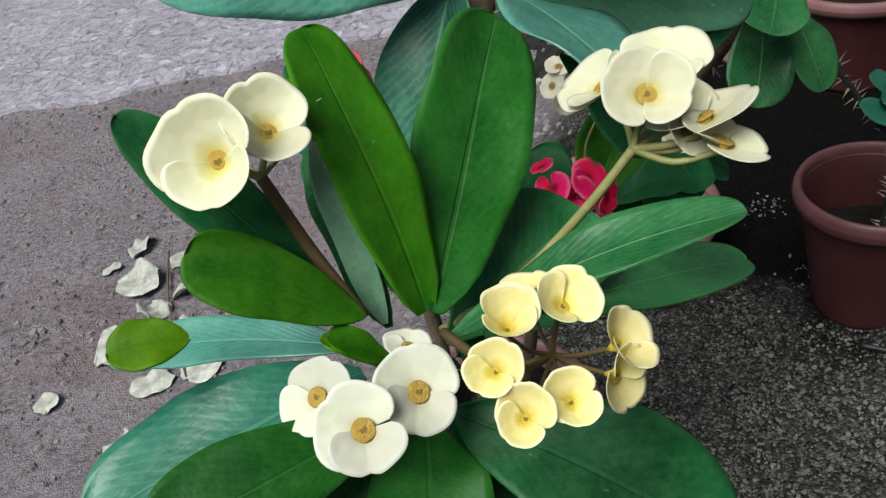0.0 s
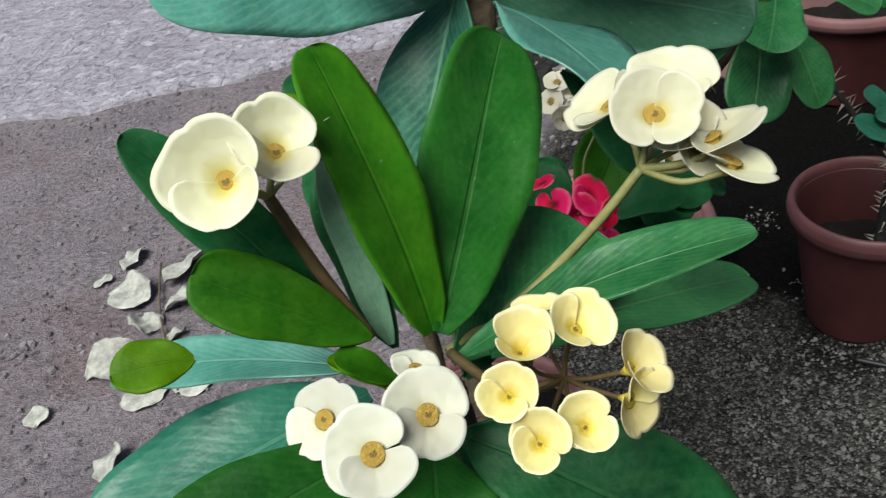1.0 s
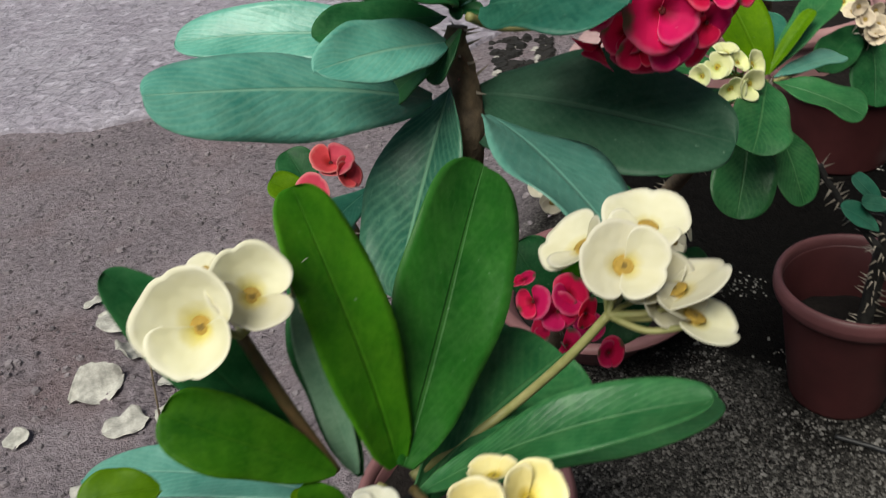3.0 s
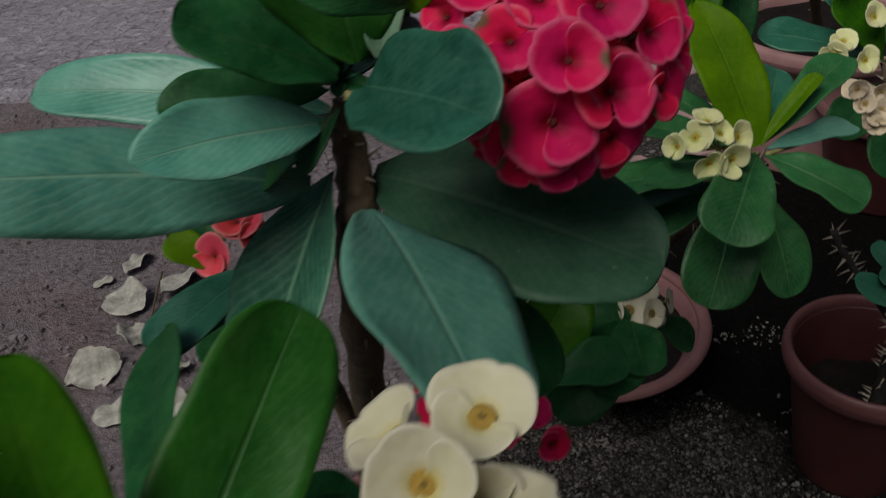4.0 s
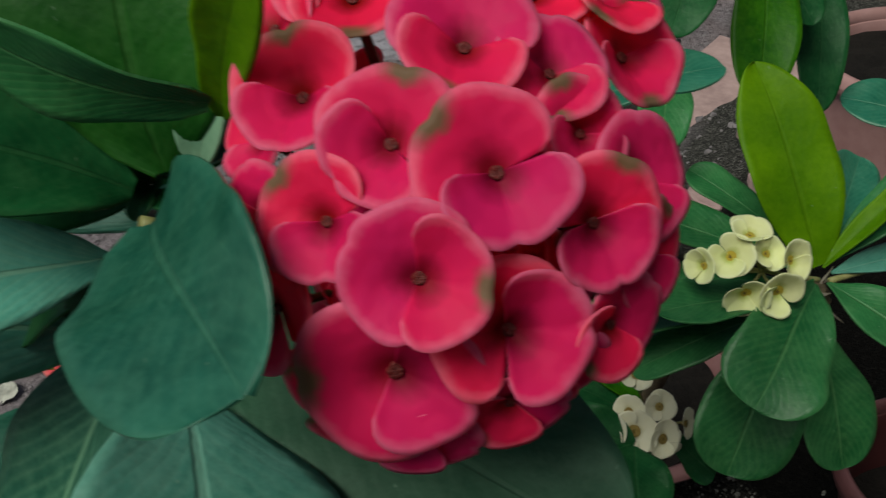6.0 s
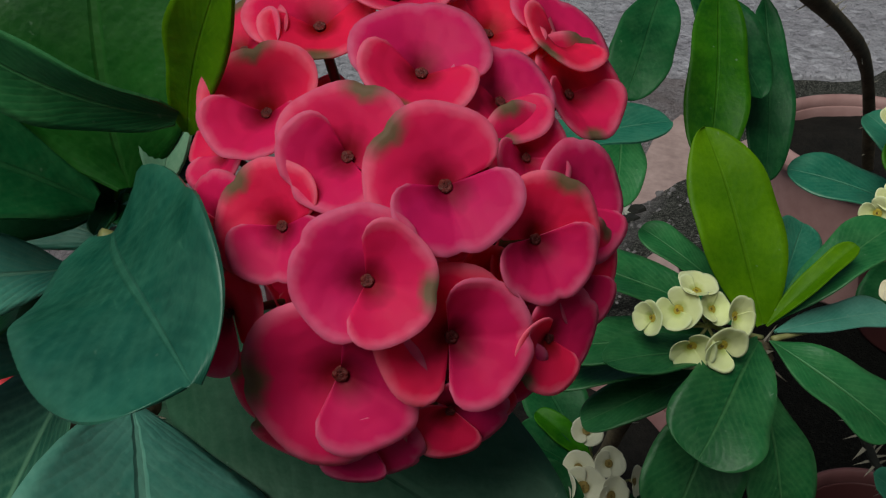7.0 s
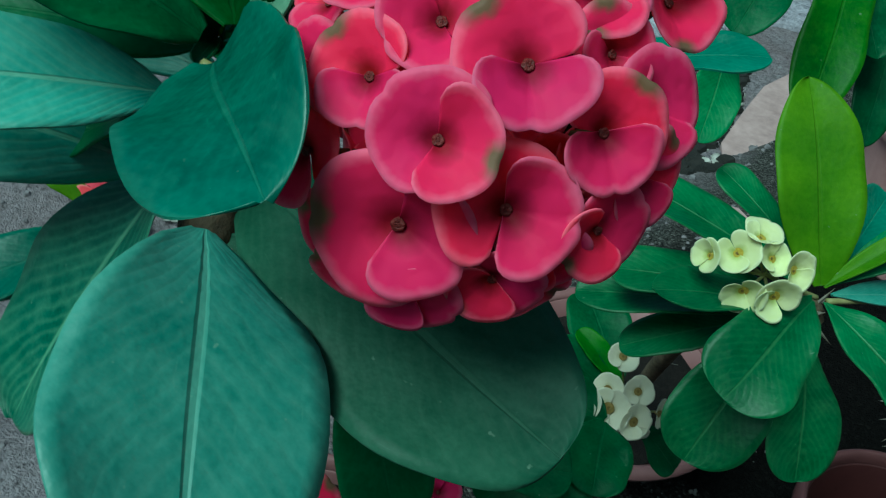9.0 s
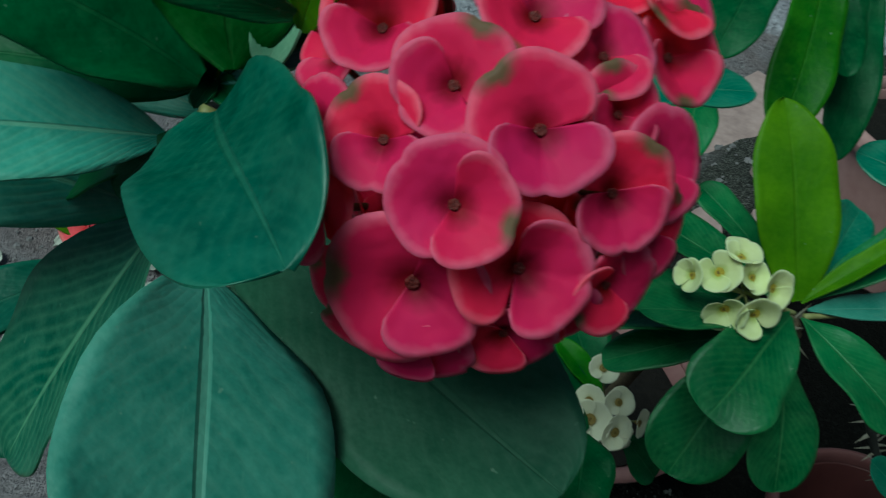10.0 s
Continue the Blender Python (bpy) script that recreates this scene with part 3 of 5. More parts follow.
def build_ground():
    xs = [-300, -60, -15, -6] + [-3.2 + 0.032 * i for i in range(157)] + [3, 6, 15, 60, 300]
    ys = [-300, -60, -15, -4, -1.5] + [-0.6 + 0.032 * i for i in range(140)] + [5, 7, 15, 60, 300]
    verts, faces = [], []
    for y in ys:
        for x in xs:
            p = Vector((x, y, 0))
            z = ground_z(x, y) + 0.006 * noise.noise(p * 5) + 0.004 * noise.noise(p * 19)
            verts.append((x, y, z))
    W = len(xs)
    for j in range(len(ys) - 1):
        for i in range(W - 1):
            faces.append((j * W + i, j * W + i + 1, (j + 1) * W + i + 1, (j + 1) * W + i))
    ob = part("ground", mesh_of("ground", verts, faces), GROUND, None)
    tagged(ob, "mauve-grey yard soil turning to dark speckled gravel under the pots", "ground", kind="structure")


build_ground()


def stones(name, count, box, size, material, label, seed, ok):
    rng = random.Random(seed)
    verts, faces = [], []
    tries = 0
    while count and tries < 60000:
        tries += 1
        x, y = rng.uniform(box[0], box[1]), rng.uniform(box[2], box[3])
        if not ok(x, y):
            continue
        count -= 1
        r = size * rng.choice((0.5, 0.6, 0.7, 0.8, 1.0, 1.5)) * rng.uniform(0.7, 1.2)
        z = ground_z(x, y) + r * 0.2
        a = rng.uniform(0, 6.28)
        m = len(verts)
        ring = [(math.cos(a + k * 1.2566) * r * rng.uniform(0.75, 1.2), math.sin(a + k * 1.2566) * r * rng.uniform(0.75, 1.2)) for k in range(5)]
        for dx, dy in ring:
            verts.append((x + dx, y + dy, z - r * 0.2))
        for dx, dy in ring:
            verts.append((x + dx * 0.7, y + dy * 0.7, z + r * rng.uniform(0.25, 0.5)))
        for k in range(5):
            k2 = (k + 1) % 5
            faces.append((m + k, m + k2, m + 5 + k2, m + 5 + k))
        faces.append(tuple(m + 5 + k for k in range(5)))
    ob = part(name, mesh_of(name, verts, faces, smooth=False), material, None)
    tagged(ob, label, "stones", kind="stuff")


stones("pebbles", 2600, (-2.2, 0.6, 0.7, 3.0), 0.0075, STONE, "small grey pebbles scattered over the bare soil", 3, lambda x, y: -0.75 * (x - 0.15) + 0.66 * (y - 0.95) > 0.2 and not (y > 2.62 and x < -0.4))
stones("gravel", 11000, (0.1, 1.0, 0.25, 1.1), 0.0021, STONE_DARK, "dark coarse gravel bits on the terrace", 4, lambda x, y: -0.75 * (x - 0.15) + 0.66 * (y - 0.95) < 0.25 and y + 0.5 * noise.noise(Vector((x * 9, y * 9, 2))) < 0.80 + 0.25 * noise.noise(Vector((x * 90, y * 90, 5))))

stones("pale_gravel", 1100, (0.80, 1.12, 1.31, 1.65), 0.0042, STONE_PALE, "pale grey gravel beside the blue drum", 6, lambda x, y: math.hypot((x - 0.96) / 0.15, (y - 1.45) / 0.17) < 1)
stones("leaf_litter", 800, (0.28, 0.52, 2.02, 2.85), 0.015, LITTER, "black crumbled leaf litter on the terrace", 7, lambda x, y: noise.noise(Vector((x * 11, y * 11, 4))) > -0.25 and x < 0.43 + 0.10 * (y - 2.1) + 0.06 * noise.noise(Vector((y * 14, 2, 2))))
stones("pale_chips", 70, (0.28, 0.50, 2.05, 2.80), 0.012, STONE_PALE, "pale chips lying in the dark litter", 8, lambda x, y: x < 0.44 + 0.1 * (y - 2.1))


def concrete_edge():
    """A worn concrete slab with a ragged edge, at the far side of the yard."""
    rng = random.Random(5)
    front = []
    for i in range(170):
        x = -4.2 + 0.05 * i
        away = min(max((x + 0.1) / 0.6, 0.0), 1.0)
        y = 2.62 + 0.5 * away * away + 0.12 * max(0, -x - 1.1) + 0.05 * max(0.0, x + 0.9) + 0.05 * noise.noise(Vector((x * 4, 3, 0))) + 0.025 * noise.noise(Vector((x * 17, 7, 0)))
        front.append((x, y))
    verts, faces = [], []
    rows = [(0.0, -0.03), (0.0, 0.014), (0.012, 0.02), (0.2, 0.022), (0.5, 0.024), (1.0, 0.024), (2.0, 0.024), (4.0, 0.024)]
    for dy, dz in rows:
        for x, y in front:
            verts.append((x, y + dy, -DROP + dz + (0.005 * noise.noise(Vector((x * 9, (y + dy) * 9, 1))) if dz > 0 else 0)))
    W = len(front)
    for j in range(len(rows) - 1):
        for i in range(W - 1):
            faces.append((j * W + i, j * W + i + 1, (j + 1) * W + i + 1, (j + 1) * W + i))
    ob = part("pavement", mesh_of("pavement", verts, faces), slab_mat(), None)
    tagged(ob, "worn grey concrete slab with a ragged broken edge", "pavement", kind="structure")


concrete_edge()


def blocking_wall(name, centre, size):
    bm = bmesh.new()
    bmesh.ops.create_cube(bm, size=1.0, matrix=Matrix.Translation(centre) @ Matrix.Diagonal((*size, 1)))
    me = bpy.data.meshes.new(name)
    bm.to_mesh(me)
    bm.free()
    ob = part(name, me, BLOCKING_GREY, None)
    tagged(ob, "unseen plain wall added to block light around the yard", "wall", kind="structure")


# unseen walls, added to cut the sky light from the right and behind
blocking_wall("wall_east", (2.6, 1.5, 1.3), (0.2, 7.0, 2.7))
blocking_wall("wall_south", (1.0, -2.1, 1.3), (3.0, 0.2, 2.7))

# ---- pots ----
pot_thorny = flower_pot((0.540, 0.800, 0.0), 0.0965, 0.196, POT, "maroon plastic pot with a broken rim, holding a thorny stem", 0.55, 0.62, gap=(272, 318), lip=POT_RIM)


def broken_side(pot, r, h, a0, a1):
    """A piece of the pot's side that stands above the broken rim."""
    verts, faces, n = [], [], 12
    for i in range(n + 1):
        a = radians(a0 + (a1 - a0) * i / n)
        top = h * (0.80 + 0.30 * i / n)
        for rr in (r * 0.99, r * 0.95):
            verts += [(rr * math.cos(a), rr * math.sin(a), h * 0.55), (rr * math.cos(a), rr * math.sin(a), top)]
    for i in range(n):
        a, b = 4 * i, 4 * i + 4
        faces += [(a, b, b + 1, a + 1), (a + 2, a + 3, b + 3, b + 2), (a + 1, b + 1, b + 3, a + 3)]
    faces += [(0, 1, 3, 2), (4 * n, 4 * n + 2, 4 * n + 3, 4 * n + 1)]
    part("broken_side", mesh_of("broken_side", verts, faces, smooth=False), POT, pot, "jagged piece of the pot's broken side")


broken_side(pot_thorny, 0.0965, 0.196, 272, 330)
pot_white = flower_pot((0.250, 0.985, 0.0), 0.155, 0.105, POT_PINK, "faded pink shallow bowl holding small cream flowers", 0.75, 0.5)
pot_pink = flower_pot((0.020, 0.575, 0.0), 0.115, 0.18, POT_PINK, "faded pink plastic pot under the pink crown of thorns", 0.85)
pot_cream = flower_pot((0.010, 0.275, 0.0), 0.120, 0.19, POT, "maroon plastic pot under the cream crown of thorns", 0.85)

pot_urn = flower_pot((0.769, 1.622, 0.0), 0.200, 0.25, POT_PALE, "pale pink straight-sided pot with a thick rim on the gravel", 0.86, 0.86)
pot_back = flower_pot((0.985, 1.596, 0.0), 0.100, 0.11, POT_PINK, "faded pink pot behind the thorny plant", 0.7)
pot_dark = flower_pot((0.823, 1.407, 0.0), 0.139, 0.19, POT, "maroon pot with a faded pink rim among the leaves", 0.8, lip=POT_PINK)

# ---- cream crown of thorns ----
cream = thing("crown_of_thorns", (0.010, 0.275, 0.16), "crown of thorns plant with large cream flowers and broad green leaves", "plant", "potted plants")
thorny_stem(cream, [(0.010, 0.275, 0.150), (0.012, 0.270, 0.350), (0.014, 0.250, 0.520), (0.013, 0.232, 0.586), (0.013, 0.226, 0.611)], 0.0100, 0.0060, 24, 0.006, 11, BARK_DARK)
leaf(cream, (0.013, 0.214, 0.649), (-0.007, 0.262, 0.741), 0.0350, (0.579, -0.433, 0.691), 0.04, 0.12, "fresh", peak=(0.5, 0.38))
leaf(cream, (0.015, 0.213, 0.649), (0.062, 0.313, 0.709), 0.0490, (0.558, -0.337, 0.757), -0.02, 0.20, "deep", peak=(0.7, 0.38))
leaf(cream, (-0.001, 0.218, 0.642), (-0.010, 0.258, 0.706), 0.0220, (-0.540, -0.517, 0.663), 0.02, 0.50, "dark", peak=(0.7, 0.5))
leaf(cream, (-0.006, 0.206, 0.660), (-0.053, 0.204, 0.701), 0.0250, (-0.10, -0.50, 0.86), 0.05, 0.15, "fresh", peak=(0.75, 0.36))
leaf(cream, (-0.011, 0.216, 0.650), (-0.065, 0.231, 0.738), 0.0230, (0.270, -0.597, 0.755), 0.03, 0.15, "dark", peak=(0.75, 0.4))
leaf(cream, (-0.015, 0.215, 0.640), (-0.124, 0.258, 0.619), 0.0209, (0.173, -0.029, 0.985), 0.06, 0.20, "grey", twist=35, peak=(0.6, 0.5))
leaf(cream, (-0.011, 0.203, 0.638), (-0.106, 0.167, 0.630), 0.0474, (-0.063, -0.291, 0.955), 0.06, 0.12, "teal", peak=(0.6, 0.45))
leaf(cream, (-0.003, 0.187, 0.630), (-0.072, 0.142, 0.648), 0.0351, (0.109, -0.479, 0.871), 0.08, 0.12, "deep")
leaf(cream, (0.019, 0.209, 0.640), (0.119, 0.200, 0.678), 0.0233, (0.169, -0.068, 0.983), 0.07, 0.30, "mid", peak=(0.7, 0.36))
leaf(cream, (0.030, 0.218, 0.630), (0.163, 0.301, 0.567), 0.0330, (0.162, -0.20, 0.977), 0.03, 0.20, "mid", peak=(0.7, 0.36))
leaf(cream, (0.016, 0.187, 0.628), (0.098, 0.144, 0.589), 0.0484, (0.186, -0.560, 0.807), 0.07, 0.12, "dark", peak=(0.65, 0.4))
leaf(cream, (0.004, 0.200, 0.616), (0.002, 0.152, 0.604), 0.0405, (0.087, -0.590, 0.803), 0.08, 0.15, "deep")
leaf(cream, (0.001, 0.202, 0.618), (-0.045, 0.167, 0.592), 0.0381, (0.087, -0.590, 0.803), 0.08, 0.15, "deep")
leaf(cream, (0.012, 0.206, 0.604), (0.054, 0.183, 0.555), 0.0366, (0.179, -0.596, 0.783), 0.08, 0.15, "dark")
leaf(cream, (-0.000, 0.198, 0.644), (-0.018, 0.197, 0.664), 0.0116, (0.143, -0.277, 0.950), 0.06, 0.30, "bright")
leaf(cream, (0.016, 0.222, 0.626), (0.084, 0.283, 0.628), 0.0520, (-0.232, -0.674, 0.701), 0.03, 0.15, "mid")
leaf(cream, (0.020, 0.228, 0.610), (0.062, 0.312, 0.624), 0.0380, (0.15, -0.60, 0.78), 0.04, 0.18, "dark", peak=(0.7, 0.42))
leaf(cream, (-0.002, 0.216, 0.646), (-0.010, 0.239, 0.714), 0.0123, (-0.141, -0.700, 0.700), 0.03, 0.30, "under", peak=(0.6, 0.5))
leaf(cream, (-0.061, 0.200, 0.673), (-0.085, 0.193, 0.678), 0.0170, (0.39, -0.36, 0.83), 0.05, 0.10, "young", peak=(0.6, 0.38))
leaf(cream, (-0.002, 0.197, 0.643), (-0.021, 0.198, 0.662), 0.0093, (0.169, -0.063, 0.983), 0.06, 0.30, "young")
leaf(cream, (0.011, 0.246, 0.622), (-0.038, 0.404, 0.626), 0.0318, (-0.212, -0.635, 0.743), 0.05, 0.20, "dark", peak=(0.7, 0.42))
# three flower heads: each flower springs from the end of its head's stalk
upper_fork, side_fork, low_fork, ring_fork = (-0.027, 0.223, 0.711), (0.096, 0.245, 0.679), (-0.003, 0.184, 0.646), (0.050, 0.166, 0.667)
stalk(cream, [(-0.007, 0.208, 0.659), (-0.019, 0.218, 0.685), upper_fork], 0.0024, 0.0020, STALK_RED)
stalk(cream, [(0.016, 0.227, 0.628), (0.052, 0.249, 0.630), (0.079, 0.245, 0.659), side_fork], 0.0021, 0.0018, STALK)
stalk(cream, [side_fork, (0.109, 0.243, 0.679), (0.119, 0.243, 0.681)], 0.0017, 0.0013, STALK)
stalk(cream, [(0.008, 0.207, 0.650), (0.001, 0.195, 0.645), low_fork], 0.0022, 0.0018, STALK)
stalk(cream, [(0.018, 0.206, 0.647), (0.034, 0.181, 0.650), ring_fork], 0.0019, 0.0015, STALK_RED)
bloom(cream, upper_fork, (-0.035, 0.217, 0.722), (-0.12, -0.73, 0.67), (-0.22, 0.68, 0.70), 0.0345, 1.3, "cream")
bloom(cream, upper_fork, (-0.022, 0.228, 0.722), (0.37, -0.55, 0.75), (-0.12, 0.77, 0.63), 0.0305, 1.3, "cream")
bloom(cream, upper_fork, (-0.009, 0.243, 0.711), (0.85, -0.48, 0.20), (0.14, 0.48, 0.87), 0.0220, 0.6, "cream")
bloom(cream, upper_fork, (-0.043, 0.255, 0.716), (-0.05, -0.25, 0.96), (-0.81, 0.58, 0.03), 0.0165, 0.4, "cream")
bloom(cream, side_fork, (0.103, 0.251, 0.695), (-0.05, -0.63, 0.78), (-0.84, 0.44, 0.31), 0.0327, 0.9, "cream")
bloom(cream, side_fork, (0.094, 0.272, 0.689), (-0.58, 0.02, 0.81), (-0.55, 0.82, -0.15), 0.0319, 0.8, "cream")
bloom(cream, side_fork, (0.119, 0.278, 0.689), (-0.01, -0.22, 0.98), (0.50, 0.85, 0.19), 0.0360, 0.6, "cream")
bloom(cream, side_fork, (0.115, 0.251, 0.681), (0.48, -0.66, 0.58), (0.27, 0.73, 0.62), 0.0309, 0.8, "cream")
bloom(cream, side_fork, (0.121, 0.245, 0.683), (-0.25, 0.26, 0.93), (0.94, -0.18, 0.30), 0.0397, 0.3, "cream")
bloom(cream, side_fork, (0.123, 0.234, 0.680), (0.41, 0.03, 0.91), (0.78, -0.52, -0.34), 0.0338, 0.3, "cream")
bloom(cream, low_fork, (0.008, 0.173, 0.655), (0.33, -0.56, 0.76), (0.06, 0.81, 0.58), 0.0292, 0.5, "ivory")
bloom(cream, low_fork, (-0.008, 0.159, 0.659), (0.15, -0.62, 0.77), (-0.43, 0.66, 0.61), 0.0294, 0.35, "ivory")
bloom(cream, low_fork, (-0.023, 0.181, 0.653), (-0.30, -0.51, 0.81), (0.56, 0.59, 0.58), 0.0272, 0.4, "ivory")
bloom(cream, low_fork, (0.006, 0.195, 0.653), (0.24, 0.11, 0.96), (0.50, 0.84, -0.22), 0.0178, 0.4, "ivory")
bloom(cream, ring_fork, (0.038, 0.161, 0.684), (0.11, -0.27, 0.96), (0.37, 0.90, 0.22), 0.0181, 1.9, "yellow")
bloom(cream, ring_fork, (0.033, 0.149, 0.682), (-0.09, -0.54, 0.83), (0.68, 0.58, 0.46), 0.0167, 1.4, "yellow")
bloom(cream, ring_fork, (0.038, 0.138, 0.675), (-0.03, -0.58, 0.82), (0.46, 0.72, 0.52), 0.0171, 1.4, "yellow")
bloom(cream, ring_fork, (0.050, 0.141, 0.674), (0.15, -0.50, 0.86), (-0.45, 0.73, 0.50), 0.0168, 1.4, "yellow")
bloom(cream, ring_fork, (0.046, 0.176, 0.683), (-0.02, 0.29, 0.96), (-0.91, 0.40, -0.14), 0.0162, 0.8, "yellow")
bloom(cream, ring_fork, (0.054, 0.167, 0.683), (0.32, -0.38, 0.87), (0.84, 0.54, -0.08), 0.0202, 1.3, "yellow")
bloom(cream, ring_fork, (0.065, 0.154, 0.678), (0.65, -0.37, 0.67), (0.21, 0.93, 0.31), 0.0189, 1.1, "yellow")
bloom(cream, ring_fork, (0.063, 0.149, 0.673), (0.71, -0.65, 0.29), (-0.17, -0.55, -0.81), 0.0199, 0.8, "yellow")

# ---- pink crown of thorns ----
pink = thing("crown_of_thorns", (0.030, 0.560, 0.15), "crown of thorns plant with a round head of bright pink flowers", "plant", "potted plants")
thorny_stem(pink, [(0.030, 0.560, 0.140), (0.020, 0.540, 0.400), (0.056, 0.432, 0.631), (0.063, 0.431, 0.680), (0.061, 0.438, 0.708), (0.063, 0.440, 0.722)], 0.0150, 0.0050, 46, 0.009, 12, BARK)
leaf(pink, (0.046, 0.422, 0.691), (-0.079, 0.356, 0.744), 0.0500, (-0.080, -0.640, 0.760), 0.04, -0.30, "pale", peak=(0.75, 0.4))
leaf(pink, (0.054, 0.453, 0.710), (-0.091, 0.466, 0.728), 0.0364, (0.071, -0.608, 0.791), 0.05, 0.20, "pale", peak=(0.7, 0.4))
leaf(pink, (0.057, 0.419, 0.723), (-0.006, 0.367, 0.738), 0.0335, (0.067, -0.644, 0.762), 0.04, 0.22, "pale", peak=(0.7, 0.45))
leaf(pink, (0.056, 0.425, 0.696), (0.010, 0.371, 0.602), 0.0600, (-0.450, -0.550, 0.700), 0.04, 0.28, "ribbed", peak=(0.85, 0.62))
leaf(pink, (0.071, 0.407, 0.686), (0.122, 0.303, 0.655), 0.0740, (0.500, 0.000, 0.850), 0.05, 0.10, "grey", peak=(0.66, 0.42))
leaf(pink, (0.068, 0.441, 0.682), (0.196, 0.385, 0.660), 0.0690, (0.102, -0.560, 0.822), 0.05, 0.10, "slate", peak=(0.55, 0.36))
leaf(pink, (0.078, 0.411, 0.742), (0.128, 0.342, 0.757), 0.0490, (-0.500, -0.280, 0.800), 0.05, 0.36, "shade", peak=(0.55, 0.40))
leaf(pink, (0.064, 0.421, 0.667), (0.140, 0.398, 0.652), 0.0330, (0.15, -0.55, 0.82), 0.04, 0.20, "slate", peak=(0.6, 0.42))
leaf(pink, (0.060, 0.418, 0.721), (0.019, 0.413, 0.696), 0.0169, (0.098, -0.365, 0.926), 0.05, 0.20, "mid")
leaf(pink, (0.064, 0.419, 0.728), (0.045, 0.406, 0.707), 0.0123, (0.098, -0.365, 0.926), 0.05, 0.20, "dark")
leaf(pink, (0.065, 0.426, 0.739), (0.012, 0.400, 0.778), 0.0412, (0.129, -0.439, 0.889), 0.05, 0.15, "dark", peak=(0.7, 0.4))
leaf(pink, (0.058, 0.436, 0.730), (-0.009, 0.410, 0.738), 0.0283, (0.129, -0.439, 0.889), 0.05, 0.15, "dark", peak=(0.7, 0.4))
leaf(pink, (0.100, 0.413, 0.773), (0.047, 0.404, 0.801), 0.0198, (-0.135, -0.978, -0.158), 0.12, 0.25, "mid", peak=(0.55, 0.5))
leaf(pink, (0.074, 0.429, 0.743), (0.062, 0.456, 0.816), 0.0665, (0.156, -0.846, 0.511), 0.05, 0.15, "deep", peak=(0.7, 0.4))
leaf(pink, (0.099, 0.417, 0.767), (0.125, 0.391, 0.815), 0.0150, (-0.02, -0.90, 0.41), 0.04, 0.25, "young", peak=(0.6, 0.5))
leaf(pink, (0.070, 0.436, 0.737), (0.099, 0.452, 0.750), 0.0135, (0.121, -0.353, 0.928), 0.05, 0.30, "grey")
leaf(pink, (0.064, 0.437, 0.730), (0.089, 0.463, 0.759), 0.0241, (0.335, -0.619, 0.710), 0.05, 0.30, "dark")
leaf(pink, (0.061, 0.438, 0.732), (0.038, 0.456, 0.763), 0.0275, (0.148, -0.657, 0.739), 0.05, 0.30, "dark")
leaf(pink, (0.106, 0.443, 0.625), (0.148, 0.401, 0.572), 0.0342, (0.102, -0.523, 0.846), 0.05, 0.12, "dark")
leaf(pink, (0.055, 0.456, 0.731), (-0.002, 0.463, 0.763), 0.0473, (0.077, -0.535, 0.842), 0.06, 0.15, "dark")
leaf(pink, (0.062, 0.439, 0.733), (0.056, 0.432, 0.743), 0.0084, (0.152, -0.726, 0.670), 0.06, 0.40, "dark", peak=(0.6, 0.6))
leaf(pink, (0.062, 0.439, 0.733), (0.077, 0.428, 0.732), 0.0093, (0.152, -0.726, 0.670), 0.06, 0.40, "dark", peak=(0.6, 0.6))
leaf(pink, (0.062, 0.439, 0.733), (0.063, 0.424, 0.731), 0.0067, (0.152, -0.726, 0.670), 0.06, 0.40, "mid", peak=(0.6, 0.6))
leaf(pink, (0.062, 0.439, 0.733), (0.047, 0.442, 0.758), 0.0101, (0.152, -0.726, 0.670), 0.06, 0.40, "bright", peak=(0.6, 0.6))
leaf(pink, (0.062, 0.439, 0.733), (0.060, 0.449, 0.764), 0.0084, (0.152, -0.726, 0.670), 0.06, 0.40, "bright", peak=(0.6, 0.6))
leaf(pink, (0.062, 0.439, 0.733), (0.077, 0.447, 0.757), 0.0093, (0.152, -0.726, 0.670), 0.06, 0.40, "dark", peak=(0.6, 0.6))
leaf(pink, (0.062, 0.439, 0.733), (0.083, 0.439, 0.745), 0.0084, (0.152, -0.726, 0.670), 0.06, 0.40, "grey", peak=(0.6, 0.6))
leaf(pink, (0.062, 0.439, 0.733), (0.056, 0.438, 0.751), 0.0076, (0.152, -0.726, 0.670), 0.06, 0.40, "young", peak=(0.6, 0.6))
leaf(pink, (0.062, 0.439, 0.733), (0.071, 0.452, 0.766), 0.0084, (0.152, -0.726, 0.670), 0.06, 0.40, "bright", peak=(0.6, 0.6))
leaf(pink, (0.082, 0.430, 0.744), (0.097, 0.449, 0.783), 0.0200, (-0.26, -0.82, 0.51), 0.05, 0.45, "under", peak=(0.6, 0.5))
leaf(pink, (0.071, 0.438, 0.742), (0.079, 0.470, 0.784), 0.0420, (0.19, -0.74, 0.65), 0.06, 0.25, "dark", peak=(0.6, 0.42))
head_fork = (0.154, 0.407, 0.734)
stalk(pink, [(0.068, 0.419, 0.734), (0.085, 0.430, 0.722), (0.115, 0.424, 0.722), head_fork], 0.0024, 0.0020, STALK)
bloom(pink, head_fork, (0.1466, 0.3855, 0.779), (0.05, -0.74, 0.67), (0.44, 0.63, 0.64), 0.0288, 0.8, "pink", 0.16)
bloom(pink, head_fork, (0.166, 0.380, 0.777), (0.22, -0.74, 0.64), (-0.64, 0.38, 0.66), 0.0315, 0.8, "pink", 0.16)
